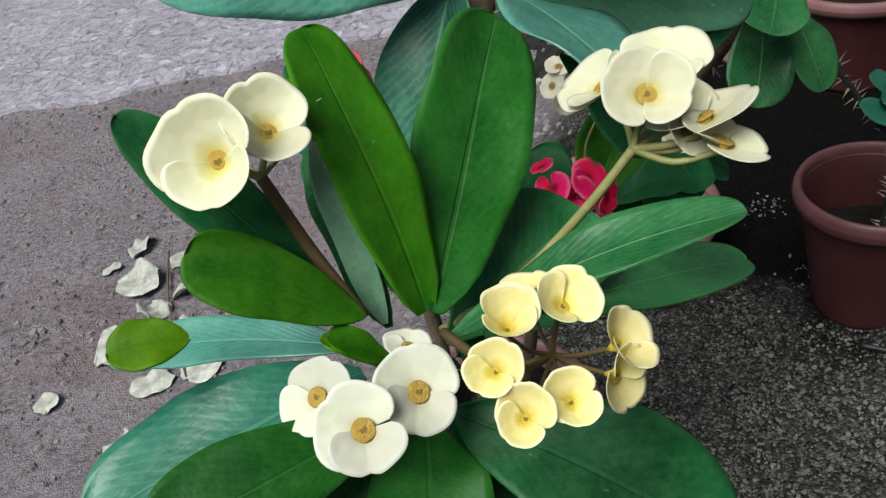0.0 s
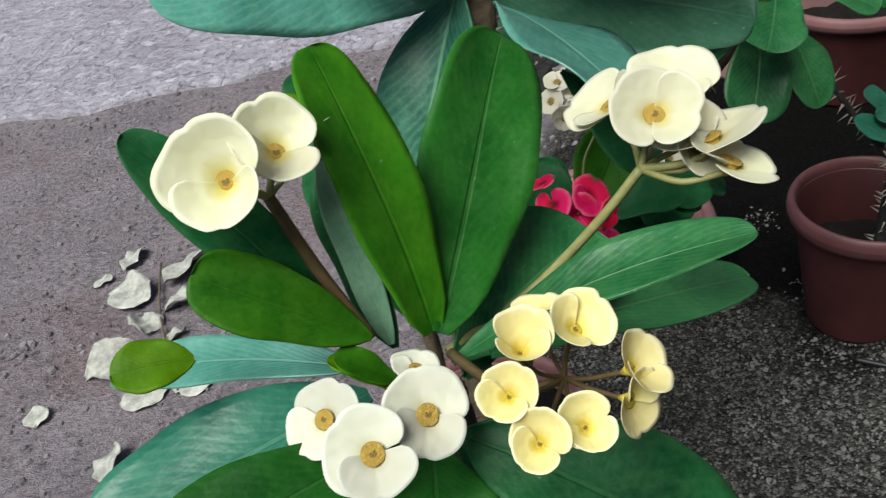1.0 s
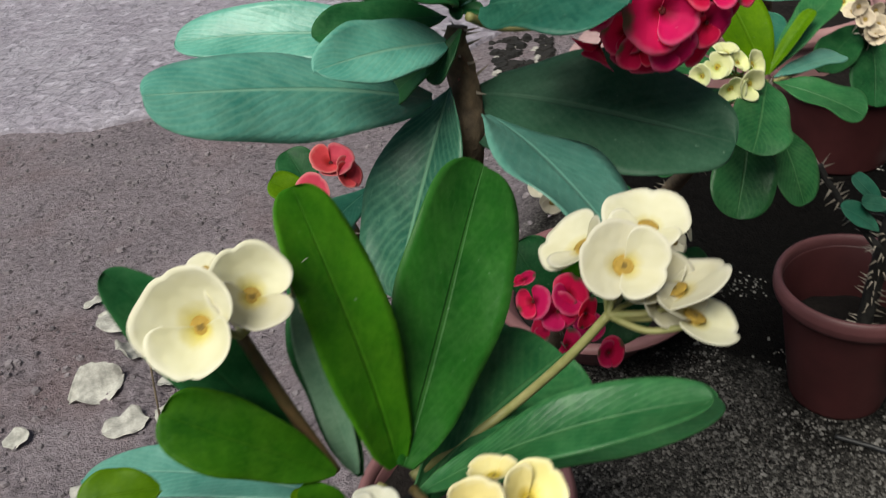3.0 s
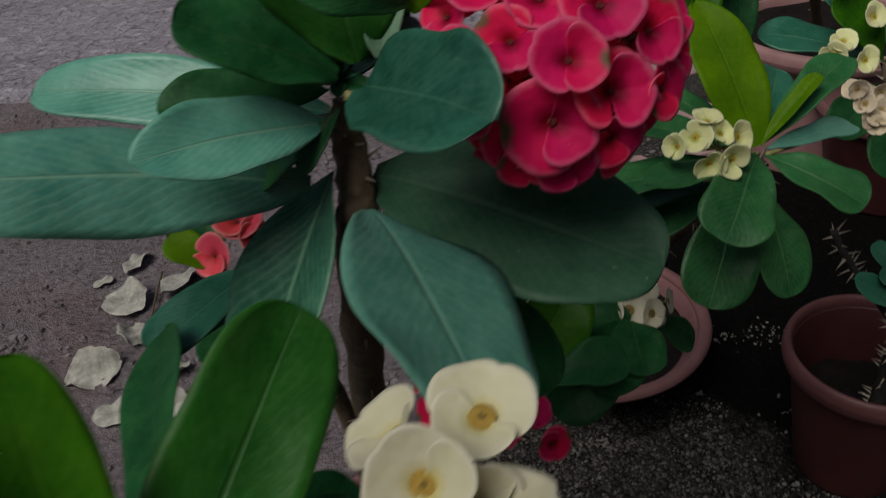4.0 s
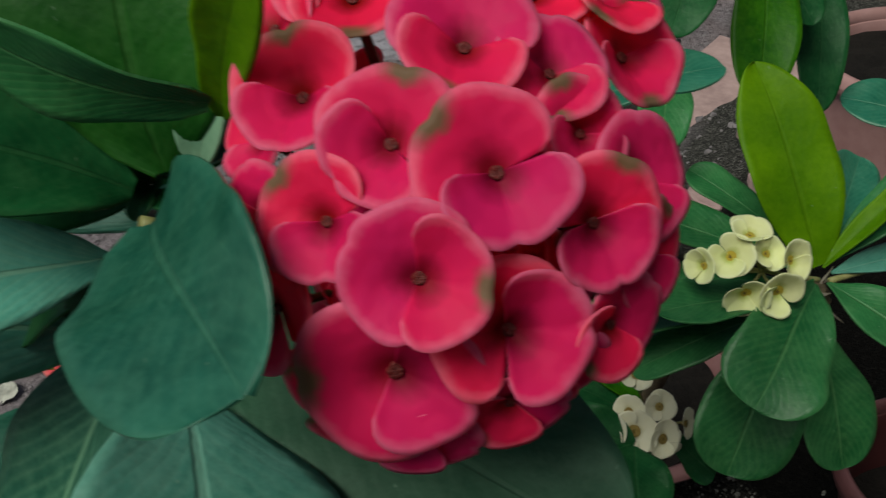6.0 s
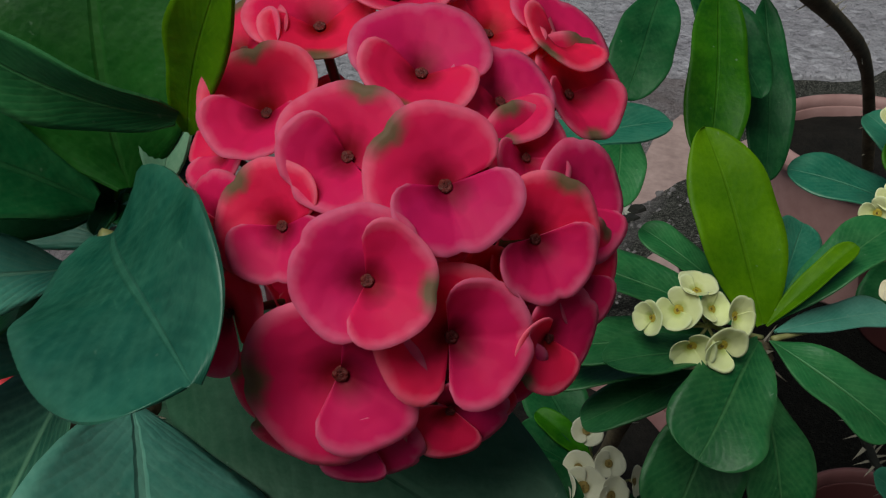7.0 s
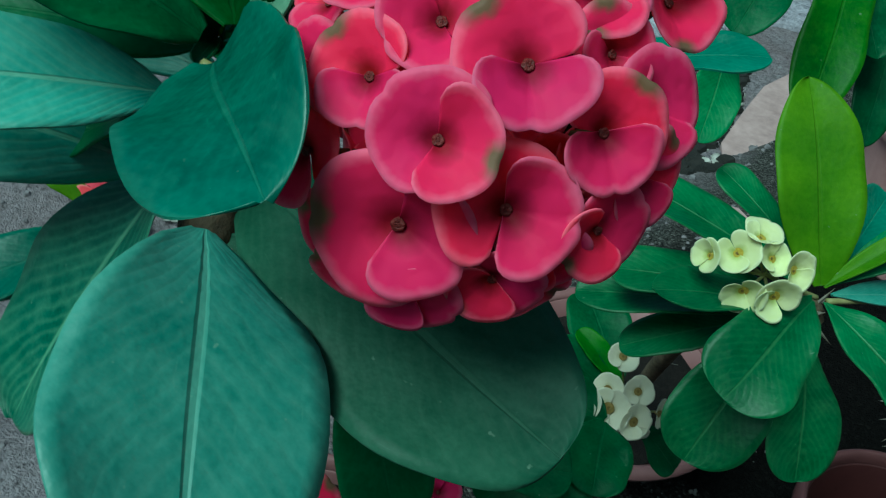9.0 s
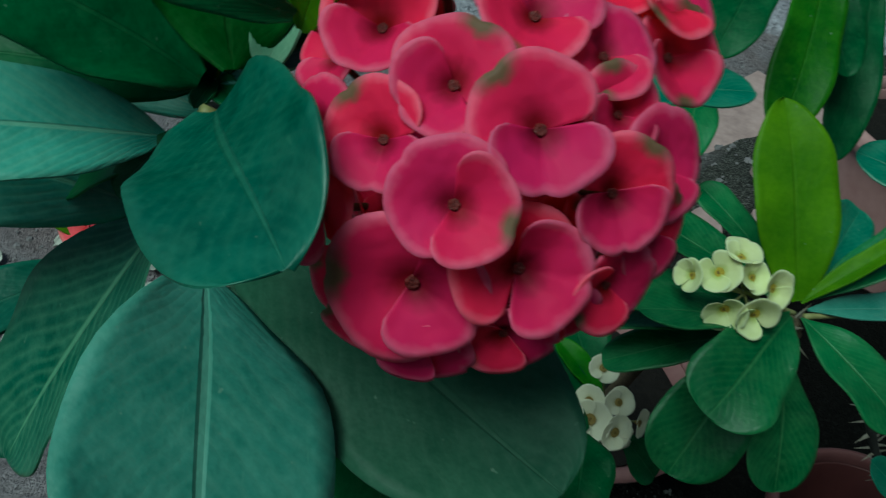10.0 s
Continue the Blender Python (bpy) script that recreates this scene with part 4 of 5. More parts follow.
bloom(pink, head_fork, (0.154, 0.365, 0.765), (0.11, -0.81, 0.58), (-0.95, 0.10, 0.31), 0.0289, 0.8, "pink", 0.16)
bloom(pink, head_fork, (0.148, 0.364, 0.744), (0.12, -0.96, 0.26), (-0.99, -0.09, 0.10), 0.0373, 0.6, "pink", 0.16)
bloom(pink, head_fork, (0.1685, 0.3686, 0.7512), (0.36, -0.85, 0.39), (-0.88, -0.18, 0.44), 0.0317, 0.8, "pink", 0.16)
bloom(pink, head_fork, (0.136, 0.375, 0.769), (-0.14, -0.79, 0.60), (-0.56, 0.56, 0.61), 0.0261, 0.8, "pink", 0.16)
bloom(pink, head_fork, (0.126, 0.401, 0.780), (-0.13, -0.66, 0.74), (-0.11, 0.75, 0.65), 0.0293, 1.0, "pink", 0.16)
bloom(pink, head_fork, (0.158, 0.404, 0.789), (0.16, -0.51, 0.84), (-0.01, 0.85, 0.52), 0.0312, 0.8, "pink", 0.16)
bloom(pink, head_fork, (0.174, 0.404, 0.784), (0.36, -0.48, 0.80), (-0.07, 0.84, 0.54), 0.0258, 0.6, "pink", 0.16)
bloom(pink, head_fork, (0.188, 0.425, 0.778), (0.59, -0.46, 0.66), (-0.12, 0.76, 0.64), 0.0292, 0.8, "pink", 0.16)
bloom(pink, head_fork, (0.180, 0.396, 0.776), (0.56, -0.58, 0.60), (-0.27, 0.55, 0.79), 0.0230, 0.6, "pink", 0.16)
bloom(pink, head_fork, (0.191, 0.396, 0.766), (0.71, -0.53, 0.46), (-0.01, 0.65, 0.76), 0.0274, 0.6, "pink", 0.16)
bloom(pink, head_fork, (0.183, 0.382, 0.766), (0.45, -0.79, 0.42), (0.09, 0.50, 0.86), 0.0264, 0.8, "pink", 0.16)
bloom(pink, head_fork, (0.192, 0.387, 0.755), (0.77, -0.61, 0.20), (0.27, 0.59, 0.76), 0.0237, 0.6, "pink", 0.16)
bloom(pink, head_fork, (0.187, 0.376, 0.747), (0.68, -0.72, 0.13), (0.58, 0.64, 0.50), 0.0243, 0.6, "pink", 0.16)
bloom(pink, head_fork, (0.178, 0.371, 0.741), (0.42, -0.90, -0.09), (0.88, 0.38, 0.28), 0.0199, 0.6, "pink", 0.16)
bloom(pink, head_fork, (0.123, 0.374, 0.748), (-0.41, -0.85, 0.34), (0.22, 0.27, 0.94), 0.0265, 0.8, "pink", 0.16)
bloom(pink, head_fork, (0.117, 0.389, 0.760), (-0.52, -0.66, 0.54), (-0.08, 0.67, 0.74), 0.0227, 0.6, "pink", 0.16)
bloom(pink, head_fork, (0.114, 0.405, 0.768), (-0.47, -0.58, 0.67), (-0.09, 0.78, 0.62), 0.0240, 0.6, "pink", 0.16)
bloom(pink, head_fork, (0.134, 0.368, 0.735), (-0.16, -0.99, -0.04), (-0.88, 0.12, 0.47), 0.0221, 0.6, "pink", 0.16)
bloom(pink, head_fork, (0.139, 0.366, 0.727), (0.07, -0.98, -0.16), (-1.00, -0.08, 0.05), 0.0225, 0.6, "pink", 0.16)
bloom(pink, head_fork, (0.152, 0.363, 0.728), (0.11, -0.97, -0.22), (0.99, 0.11, -0.00), 0.0253, 0.6, "pink", 0.16)
bloom(pink, head_fork, (0.169, 0.366, 0.735), (0.26, -0.96, -0.14), (0.93, 0.21, 0.30), 0.0240, 0.6, "pink", 0.16)
bloom(pink, head_fork, (0.132, 0.424, 0.791), (0.03, -0.48, 0.88), (-0.43, 0.79, 0.44), 0.0331, 0.8, "pink", 0.16)
bloom(pink, head_fork, (0.148, 0.431, 0.796), (0.11, -0.25, 0.96), (-0.13, 0.96, 0.26), 0.0346, 0.8, "pink", 0.16)
bloom(pink, head_fork, (0.169, 0.430, 0.789), (0.30, -0.32, 0.90), (0.39, 0.90, 0.19), 0.0318, 0.8, "pink", 0.16)
bloom(pink, head_fork, (0.185, 0.432, 0.788), (0.48, -0.25, 0.84), (0.09, 0.97, 0.23), 0.0283, 0.6, "pink", 0.16)
bloom(pink, head_fork, (0.116, 0.418, 0.787), (-0.21, -0.40, 0.89), (-0.43, 0.86, 0.28), 0.0268, 0.8, "pink", 0.16)
bloom(pink, head_fork, (0.157, 0.422, 0.772), (0.09, 0.53, 0.85), (0.90, -0.40, 0.16), 0.0219, 0.8, "pink", 0.16)
bloom(pink, head_fork, (0.145, 0.423, 0.770), (-0.31, 0.56, 0.77), (-0.93, -0.35, -0.12), 0.0220, 0.8, "pink", 0.16)
bloom(pink, head_fork, (0.153, 0.414, 0.775), (-0.03, 0.22, 0.97), (-0.95, 0.29, -0.10), 0.0212, 0.8, "pink", 0.16)
bloom(pink, head_fork, (0.169, 0.422, 0.767), (0.48, 0.50, 0.72), (-0.24, -0.72, 0.65), 0.0202, 0.8, "pink", 0.16)
bloom(pink, head_fork, (0.140, 0.413, 0.771), (-0.48, 0.22, 0.85), (-0.53, 0.70, -0.48), 0.0225, 0.8, "pink", 0.16)
bloom(pink, head_fork, (0.163, 0.409, 0.774), (0.31, 0.05, 0.95), (0.79, -0.57, -0.23), 0.0202, 0.8, "pink", 0.16)
bloom(pink, head_fork, (0.128, 0.429, 0.764), (-0.68, 0.57, 0.46), (-0.25, -0.77, 0.59), 0.0280, 0.8, "pink", 0.16)
bloom(pink, head_fork, (0.146, 0.403, 0.773), (-0.27, -0.14, 0.95), (0.15, 0.97, 0.18), 0.0221, 0.8, "pink", 0.16)
bloom(pink, head_fork, (0.142, 0.444, 0.749), (-0.32, 0.94, 0.08), (0.72, 0.30, -0.62), 0.0280, 0.8, "pink", 0.16)
bloom(pink, head_fork, (0.174, 0.410, 0.766), (0.69, 0.13, 0.72), (0.49, -0.81, -0.32), 0.0240, 0.8, "pink", 0.16)
bloom(pink, head_fork, (0.132, 0.411, 0.763), (-0.79, 0.15, 0.59), (-0.56, 0.21, -0.80), 0.0209, 0.8, "pink", 0.16)
bloom(pink, head_fork, (0.169, 0.442, 0.747), (0.39, 0.92, 0.02), (0.92, -0.39, 0.09), 0.0280, 0.8, "pink", 0.16)
bloom(pink, head_fork, (0.159, 0.398, 0.772), (0.16, -0.33, 0.93), (-0.96, -0.25, 0.08), 0.0238, 0.8, "pink", 0.16)
bloom(pink, head_fork, (0.178, 0.418, 0.755), (0.86, 0.39, 0.32), (0.07, 0.54, -0.84), 0.0236, 0.8, "pink", 0.16)
bloom(pink, head_fork, (0.138, 0.398, 0.767), (-0.60, -0.30, 0.74), (-0.73, -0.19, -0.66), 0.0203, 0.8, "pink", 0.16)
bloom(pink, head_fork, (0.172, 0.399, 0.765), (0.64, -0.29, 0.71), (-0.38, 0.69, 0.62), 0.0203, 0.8, "pink", 0.16)
bloom(pink, head_fork, (0.151, 0.391, 0.768), (-0.14, -0.61, 0.78), (-0.94, -0.17, -0.30), 0.0205, 0.8, "pink", 0.16)
bloom(pink, head_fork, (0.180, 0.406, 0.755), (0.95, -0.03, 0.31), (0.26, 0.64, -0.73), 0.0232, 0.8, "pink", 0.16)
bloom(pink, head_fork, (0.131, 0.398, 0.757), (-0.86, -0.32, 0.40), (-0.03, -0.75, -0.66), 0.0208, 0.8, "pink", 0.16)
bloom(pink, head_fork, (0.165, 0.389, 0.763), (0.42, -0.65, 0.63), (0.85, 0.53, -0.01), 0.0205, 0.8, "pink", 0.16)
bloom(pink, head_fork, (0.120, 0.419, 0.738), (-0.92, 0.31, -0.22), (-0.36, -0.52, 0.77), 0.0280, 0.8, "pink", 0.16)
bloom(pink, head_fork, (0.142, 0.387, 0.760), (-0.46, -0.73, 0.51), (-0.05, 0.60, 0.80), 0.0235, 0.8, "pink", 0.16)
bloom(pink, head_fork, (0.145, 0.434, 0.722), (-0.26, 0.73, -0.64), (0.47, 0.67, 0.58), 0.0280, 0.8, "pink", 0.16)
bloom(pink, head_fork, (0.177, 0.394, 0.754), (0.84, -0.46, 0.28), (-0.24, -0.79, -0.57), 0.0209, 0.8, "pink", 0.16)
bloom(pink, head_fork, (0.128, 0.401, 0.745), (-0.97, -0.23, -0.02), (0.13, -0.44, -0.89), 0.0212, 0.8, "pink", 0.16)
bloom(pink, head_fork, (0.177, 0.427, 0.724), (0.61, 0.54, -0.58), (-0.70, 0.71, -0.07), 0.0280, 0.8, "pink", 0.16)
bloom(pink, head_fork, (0.157, 0.383, 0.758), (0.09, -0.89, 0.44), (0.28, -0.41, -0.87), 0.0218, 0.8, "pink", 0.16)
bloom(pink, head_fork, (0.181, 0.404, 0.741), (0.97, -0.14, -0.18), (-0.08, -0.95, 0.29), 0.0235, 0.8, "pink", 0.16)
bloom(pink, head_fork, (0.135, 0.387, 0.750), (-0.69, -0.71, 0.14), (-0.71, 0.70, 0.05), 0.0233, 0.8, "pink", 0.16)
bloom(pink, head_fork, (0.170, 0.386, 0.751), (0.58, -0.79, 0.18), (-0.30, -0.42, -0.86), 0.0238, 0.8, "pink", 0.16)
bloom(pink, head_fork, (0.148, 0.380, 0.751), (-0.21, -0.97, 0.15), (-0.74, 0.06, -0.67), 0.0224, 0.8, "pink", 0.16)
bloom(pink, head_fork, (0.177, 0.392, 0.740), (0.82, -0.53, -0.22), (0.29, 0.70, -0.65), 0.0239, 0.8, "pink", 0.16)
bloom(pink, head_fork, (0.133, 0.390, 0.739), (-0.74, -0.61, -0.28), (0.53, -0.28, -0.80), 0.0233, 0.8, "pink", 0.16)
bloom(pink, head_fork, (0.162, 0.379, 0.745), (0.26, -0.97, -0.03), (0.96, 0.25, 0.13), 0.0229, 0.8, "pink", 0.16)
bloom(pink, head_fork, (0.130, 0.403, 0.716), (-0.63, -0.11, -0.77), (-0.48, 0.83, 0.28), 0.0280, 0.8, "pink", 0.16)
bloom(pink, head_fork, (0.175, 0.399, 0.728), (0.74, -0.27, -0.61), (0.57, -0.24, 0.79), 0.0237, 0.8, "pink", 0.16)
bloom(pink, head_fork, (0.144, 0.381, 0.739), (-0.38, -0.90, -0.23), (0.74, -0.15, -0.65), 0.0218, 0.8, "pink", 0.16)
bloom(pink, head_fork, (0.152, 0.410, 0.707), (-0.06, 0.08, -1.00), (-0.61, 0.79, 0.09), 0.0280, 0.8, "pink", 0.16)
bloom(pink, head_fork, (0.169, 0.385, 0.736), (0.52, -0.78, -0.35), (-0.14, 0.32, -0.94), 0.0236, 0.8, "pink", 0.16)
bloom(pink, head_fork, (0.138, 0.392, 0.727), (-0.57, -0.52, -0.64), (0.00, -0.78, 0.63), 0.0223, 0.8, "pink", 0.16)
bloom(pink, head_fork, (0.171, 0.400, 0.711), (0.43, -0.18, -0.88), (-0.48, 0.78, -0.39), 0.0280, 0.8, "pink", 0.16)
bloom(pink, head_fork, (0.155, 0.379, 0.735), (0.01, -0.93, -0.37), (-0.65, -0.28, 0.70), 0.0201, 0.8, "pink", 0.16)
bloom(pink, head_fork, (0.168, 0.390, 0.726), (0.45, -0.59, -0.68), (-0.58, -0.77, 0.28), 0.0213, 0.8, "pink", 0.16)
bloom(pink, head_fork, (0.147, 0.385, 0.727), (-0.25, -0.73, -0.63), (-0.47, -0.48, 0.74), 0.0229, 0.8, "pink", 0.16)
bloom(pink, head_fork, (0.157, 0.386, 0.725), (0.12, -0.71, -0.70), (0.05, -0.70, 0.71), 0.0232, 0.8, "pink", 0.16)

# ---- small cream-flowered plants ----
lime = thing("crown_of_thorns", (0.275, 0.960, 0.07), "crown of thorns plant with green rosette leaves and small pale flowers", "plant", "potted plants")
thorny_stem(lime, [(0.275, 0.960, 0.060), (0.290, 0.860, 0.280), (0.300, 0.700, 0.470), (0.304, 0.596, 0.565), (0.304, 0.598, 0.578)], 0.0100, 0.0040, 40, 0.011, 13)
leaf(lime, (0.305, 0.600, 0.587), (0.268, 0.660, 0.670), 0.0435, (0.126, -0.726, 0.676), 0.05, 0.15, "young", peak=(0.55, 0.5))
leaf(lime, (0.304, 0.596, 0.590), (0.347, 0.623, 0.626), 0.0131, (-0.258, -0.238, 0.937), 0.03, 0.50, "young")
leaf(lime, (0.308, 0.602, 0.589), (0.375, 0.651, 0.624), 0.0304, (-0.109, -0.221, 0.969), 0.04, 0.25, "mid")
leaf(lime, (0.305, 0.588, 0.588), (0.357, 0.545, 0.571), 0.0389, (0.108, -0.269, 0.957), 0.05, 0.20, "mid")
leaf(lime, (0.299, 0.583, 0.591), (0.263, 0.518, 0.571), 0.0485, (0.118, -0.436, 0.892), 0.06, 0.15, "mid")
leaf(lime, (0.297, 0.583, 0.583), (0.221, 0.553, 0.593), 0.0278, (0.086, 0.010, 0.996), 0.04, 0.20, "mid")
leaf(lime, (0.299, 0.597, 0.585), (0.203, 0.623, 0.606), 0.0355, (0.098, -0.131, 0.986), 0.03, 0.20, "mid")
leaf(lime, (0.298, 0.598, 0.578), (0.201, 0.594, 0.567), 0.0341, (0.098, -0.131, 0.986), 0.03, 0.20, "mid")
leaf(lime, (0.293, 0.604, 0.562), (0.185, 0.597, 0.541), 0.0310, (0.098, -0.131, 0.986), 0.03, 0.20, "mid")
leaf(lime, (0.296, 0.602, 0.559), (0.217, 0.586, 0.521), 0.0303, (0.098, -0.131, 0.986), 0.03, 0.20, "mid")
leaf(lime, (0.290, 0.596, 0.568), (0.264, 0.532, 0.505), 0.0479, (0.121, -0.509, 0.852), 0.05, 0.15, "mid")
leaf(lime, (0.304, 0.595, 0.564), (0.324, 0.548, 0.498), 0.0371, (0.121, -0.509, 0.852), 0.05, 0.15, "mid")
leaf(lime, (0.295, 0.618, 0.588), (0.242, 0.648, 0.613), 0.0225, (0.108, -0.269, 0.957), 0.04, 0.20, "mid")
leaf(lime, (0.308, 0.595, 0.588), (0.381, 0.632, 0.580), 0.0225, (0.098, -0.131, 0.986), 0.03, 0.20, "grey")
leaf(lime, (0.308, 0.609, 0.590), (0.336, 0.672, 0.609), 0.0298, (0.218, -0.572, 0.791), 0.03, 0.20, "teal")
stalk(lime, [(0.301, 0.588, 0.589), (0.283, 0.579, 0.598), (0.269, 0.573, 0.606)], 0.0015, 0.0012, STALK)
stalk(lime, [(0.307, 0.590, 0.587), (0.345, 0.615, 0.581), (0.371, 0.630, 0.580)], 0.0017, 0.0013, STALK)
flower(lime, (0.243, 0.568, 0.611), (-0.772, -0.557, 0.305), (0.992, 0.091, -0.087), 0.0184, 1.0, "lime", 0.12)
stalk(lime, [(0.270, 0.574, 0.604), (0.257, 0.572, 0.605), (0.244, 0.571, 0.609)], 0.0009, 0.0007, STALK)
flower(lime, (0.254, 0.571, 0.614), (-0.250, -0.709, 0.660), (0.866, 0.381, 0.323), 0.0229, 1.0, "lime", 0.12)
stalk(lime, [(0.270, 0.574, 0.604), (0.262, 0.574, 0.607), (0.254, 0.574, 0.612)], 0.0009, 0.0007, STALK)
flower(lime, (0.262, 0.578, 0.620), (0.098, -0.131, 0.986), (0.508, 0.570, 0.646), 0.0214, 1.0, "lime", 0.12)
stalk(lime, [(0.270, 0.574, 0.604), (0.266, 0.577, 0.610), (0.263, 0.580, 0.618)], 0.0009, 0.0007, STALK)
flower(lime, (0.269, 0.574, 0.614), (0.400, -0.604, 0.689), (0.992, 0.091, -0.087), 0.0191, 1.0, "lime", 0.12)
stalk(lime, [(0.270, 0.574, 0.604), (0.270, 0.575, 0.607), (0.270, 0.577, 0.612)], 0.0009, 0.0007, STALK)
flower(lime, (0.280, 0.574, 0.611), (0.587, -0.703, 0.403), (0.014, 0.605, 0.796), 0.0214, 1.0, "lime", 0.12)
stalk(lime, [(0.270, 0.574, 0.604), (0.275, 0.575, 0.605), (0.281, 0.576, 0.609)], 0.0009, 0.0007, STALK)
flower(lime, (0.261, 0.563, 0.601), (-0.008, -1.000, 0.011), (0.937, 0.292, 0.190), 0.0229, 1.0, "lime", 0.12)
stalk(lime, [(0.270, 0.574, 0.604), (0.266, 0.570, 0.600), (0.261, 0.566, 0.599)], 0.0009, 0.0007, STALK)
flower(lime, (0.275, 0.565, 0.601), (0.290, -0.950, 0.118), (0.353, 0.600, 0.718), 0.0245, 1.0, "lime", 0.12)
stalk(lime, [(0.270, 0.574, 0.604), (0.273, 0.571, 0.600), (0.276, 0.568, 0.599)], 0.0009, 0.0007, STALK)
white = thing("crown_of_thorns", (0.235, 0.975, 0.07), "low crown of thorns plant with small cream flowers with brown centres", "plant", "potted plants")
thorny_stem(white, [(0.230, 0.970, 0.060), (0.220, 0.860, 0.260), (0.241, 0.648, 0.397), (0.238, 0.648, 0.415)], 0.0080, 0.0050, 26, 0.01, 14)
flower(white, (0.227, 0.650, 0.452), (0.125, -0.657, 0.744), (0.992, 0.091, -0.087), 0.0227, 0.35, "white")
stalk(white, [(0.240, 0.643, 0.408), (0.234, 0.650, 0.426), (0.228, 0.653, 0.449)], 0.0009, 0.0007, STALK)
flower(white, (0.224, 0.635, 0.433), (-0.210, -0.776, 0.594), (0.014, 0.605, 0.796), 0.0243, 0.35, "white")
stalk(white, [(0.240, 0.643, 0.408), (0.233, 0.643, 0.417), (0.225, 0.638, 0.431)], 0.0009, 0.0007, STALK)
flower(white, (0.243, 0.639, 0.435), (0.221, -0.645, 0.732), (0.937, 0.292, 0.190), 0.0227, 0.35, "white")
stalk(white, [(0.240, 0.643, 0.408), (0.242, 0.645, 0.418), (0.243, 0.642, 0.432)], 0.0009, 0.0007, STALK)
flower(white, (0.260, 0.635, 0.425), (0.869, -0.402, 0.290), (0.353, 0.600, 0.718), 0.0219, 0.35, "white")
stalk(white, [(0.240, 0.643, 0.408), (0.251, 0.643, 0.413), (0.260, 0.638, 0.423)], 0.0009, 0.0007, STALK)
flower(white, (0.231, 0.624, 0.417), (-0.141, -0.971, -0.191), (0.769, 0.459, 0.445), 0.0227, 0.35, "white")
stalk(white, [(0.240, 0.643, 0.408), (0.236, 0.637, 0.408), (0.231, 0.626, 0.414)], 0.0009, 0.0007, STALK)
flower(white, (0.248, 0.624, 0.414), (0.279, -0.933, -0.228), (0.992, 0.091, -0.087), 0.0211, 0.35, "white")
stalk(white, [(0.240, 0.643, 0.408), (0.245, 0.637, 0.407), (0.248, 0.627, 0.411)], 0.0009, 0.0007, STALK)
leaf(white, (0.236, 0.638, 0.401), (0.226, 0.581, 0.395), 0.0426, (0.121, -0.509, 0.852), 0.05, 0.15, "dark")
leaf(white, (0.227, 0.611, 0.428), (0.193, 0.549, 0.410), 0.0520, (0.12, -0.50, 0.85), 0.06, 0.18, "dark", peak=(0.7, 0.42))
leaf(white, (0.227, 0.611, 0.428), (0.228, 0.557, 0.419), 0.0450, (0.12, -0.50, 0.85), 0.06, 0.18, "dark", peak=(0.7, 0.42))
leaf(white, (0.227, 0.611, 0.428), (0.163, 0.549, 0.384), 0.0500, (0.12, -0.50, 0.85), 0.06, 0.18, "dark", peak=(0.7, 0.42))
leaf(white, (0.227, 0.611, 0.428), (0.179, 0.620, 0.433), 0.0400, (0.12, -0.50, 0.85), 0.06, 0.18, "dark", peak=(0.7, 0.42))
leaf(white, (0.237, 0.653, 0.404), (0.180, 0.663, 0.429), 0.0362, (0.108, -0.269, 0.957), 0.05, 0.20, "dark")
leaf(white, (0.237, 0.658, 0.411), (0.194, 0.682, 0.435), 0.0193, (0.113, -0.350, 0.930), 0.05, 0.40, "bright")
leaf(white, (0.250, 0.649, 0.396), (0.287, 0.637, 0.372), 0.0298, (0.108, -0.269, 0.957), 0.05, 0.20, "dark")
leaf(white, (0.233, 0.645, 0.394), (0.177, 0.608, 0.391), 0.0461, (0.108, -0.269, 0.957), 0.05, 0.20, "dark")
leaf(white, (0.234, 0.662, 0.400), (0.193, 0.737, 0.424), 0.0495, (0.120, -0.477, 0.871), 0.05, 0.20, "dark")
leaf(white, (0.135, 0.548, 0.435), (0.177, 0.589, 0.488), 0.0608, (0.076, -0.596, 0.799), 0.05, 0.20, "bright")
leaf(white, (0.124, 0.543, 0.429), (0.096, 0.579, 0.479), 0.0514, (-0.219, -0.621, 0.752), 0.05, 0.20, "dark")
leaf(white, (0.146, 0.531, 0.445), (0.212, 0.541, 0.456), 0.0363, (0.111, -0.364, 0.925), 0.05, 0.20, "dark")
stalk(white, [(0.132, 0.534, 0.484), (0.136, 0.540, 0.500), (0.146, 0.546, 0.515)], 0.0012, 0.0008, STALK)
flower(white, (0.126, 0.572, 0.551), (-0.096, -0.341, 0.935), (0.986, -0.072, -0.147), 0.0225, 0.35, "white")
flower(white, (0.119, 0.564, 0.541), (-0.497, -0.641, 0.585), (0.633, 0.479, 0.609), 0.0225, 0.35, "white")
flower(white, (0.138, 0.560, 0.534), (0.238, -0.738, 0.632), (0.935, 0.235, 0.266), 0.0242, 0.35, "white")
flower(white, (0.126, 0.556, 0.530), (-0.059, -0.994, 0.090), (0.161, 0.594, 0.788), 0.0216, 0.35, "white")
flower(white, (0.136, 0.565, 0.542), (0.099, -0.450, 0.887), (0.982, 0.136, 0.131), 0.0173, 0.35, "white")
flower(white, (0.227, 0.622, 0.429), (-0.035, -0.659, 0.752), (0.986, -0.072, -0.147), 0.0325, 0.35, "white")
flower(white, (0.244, 0.620, 0.426), (0.563, -0.651, 0.510), (0.859, 0.327, 0.394), 0.0285, 0.35, "white")
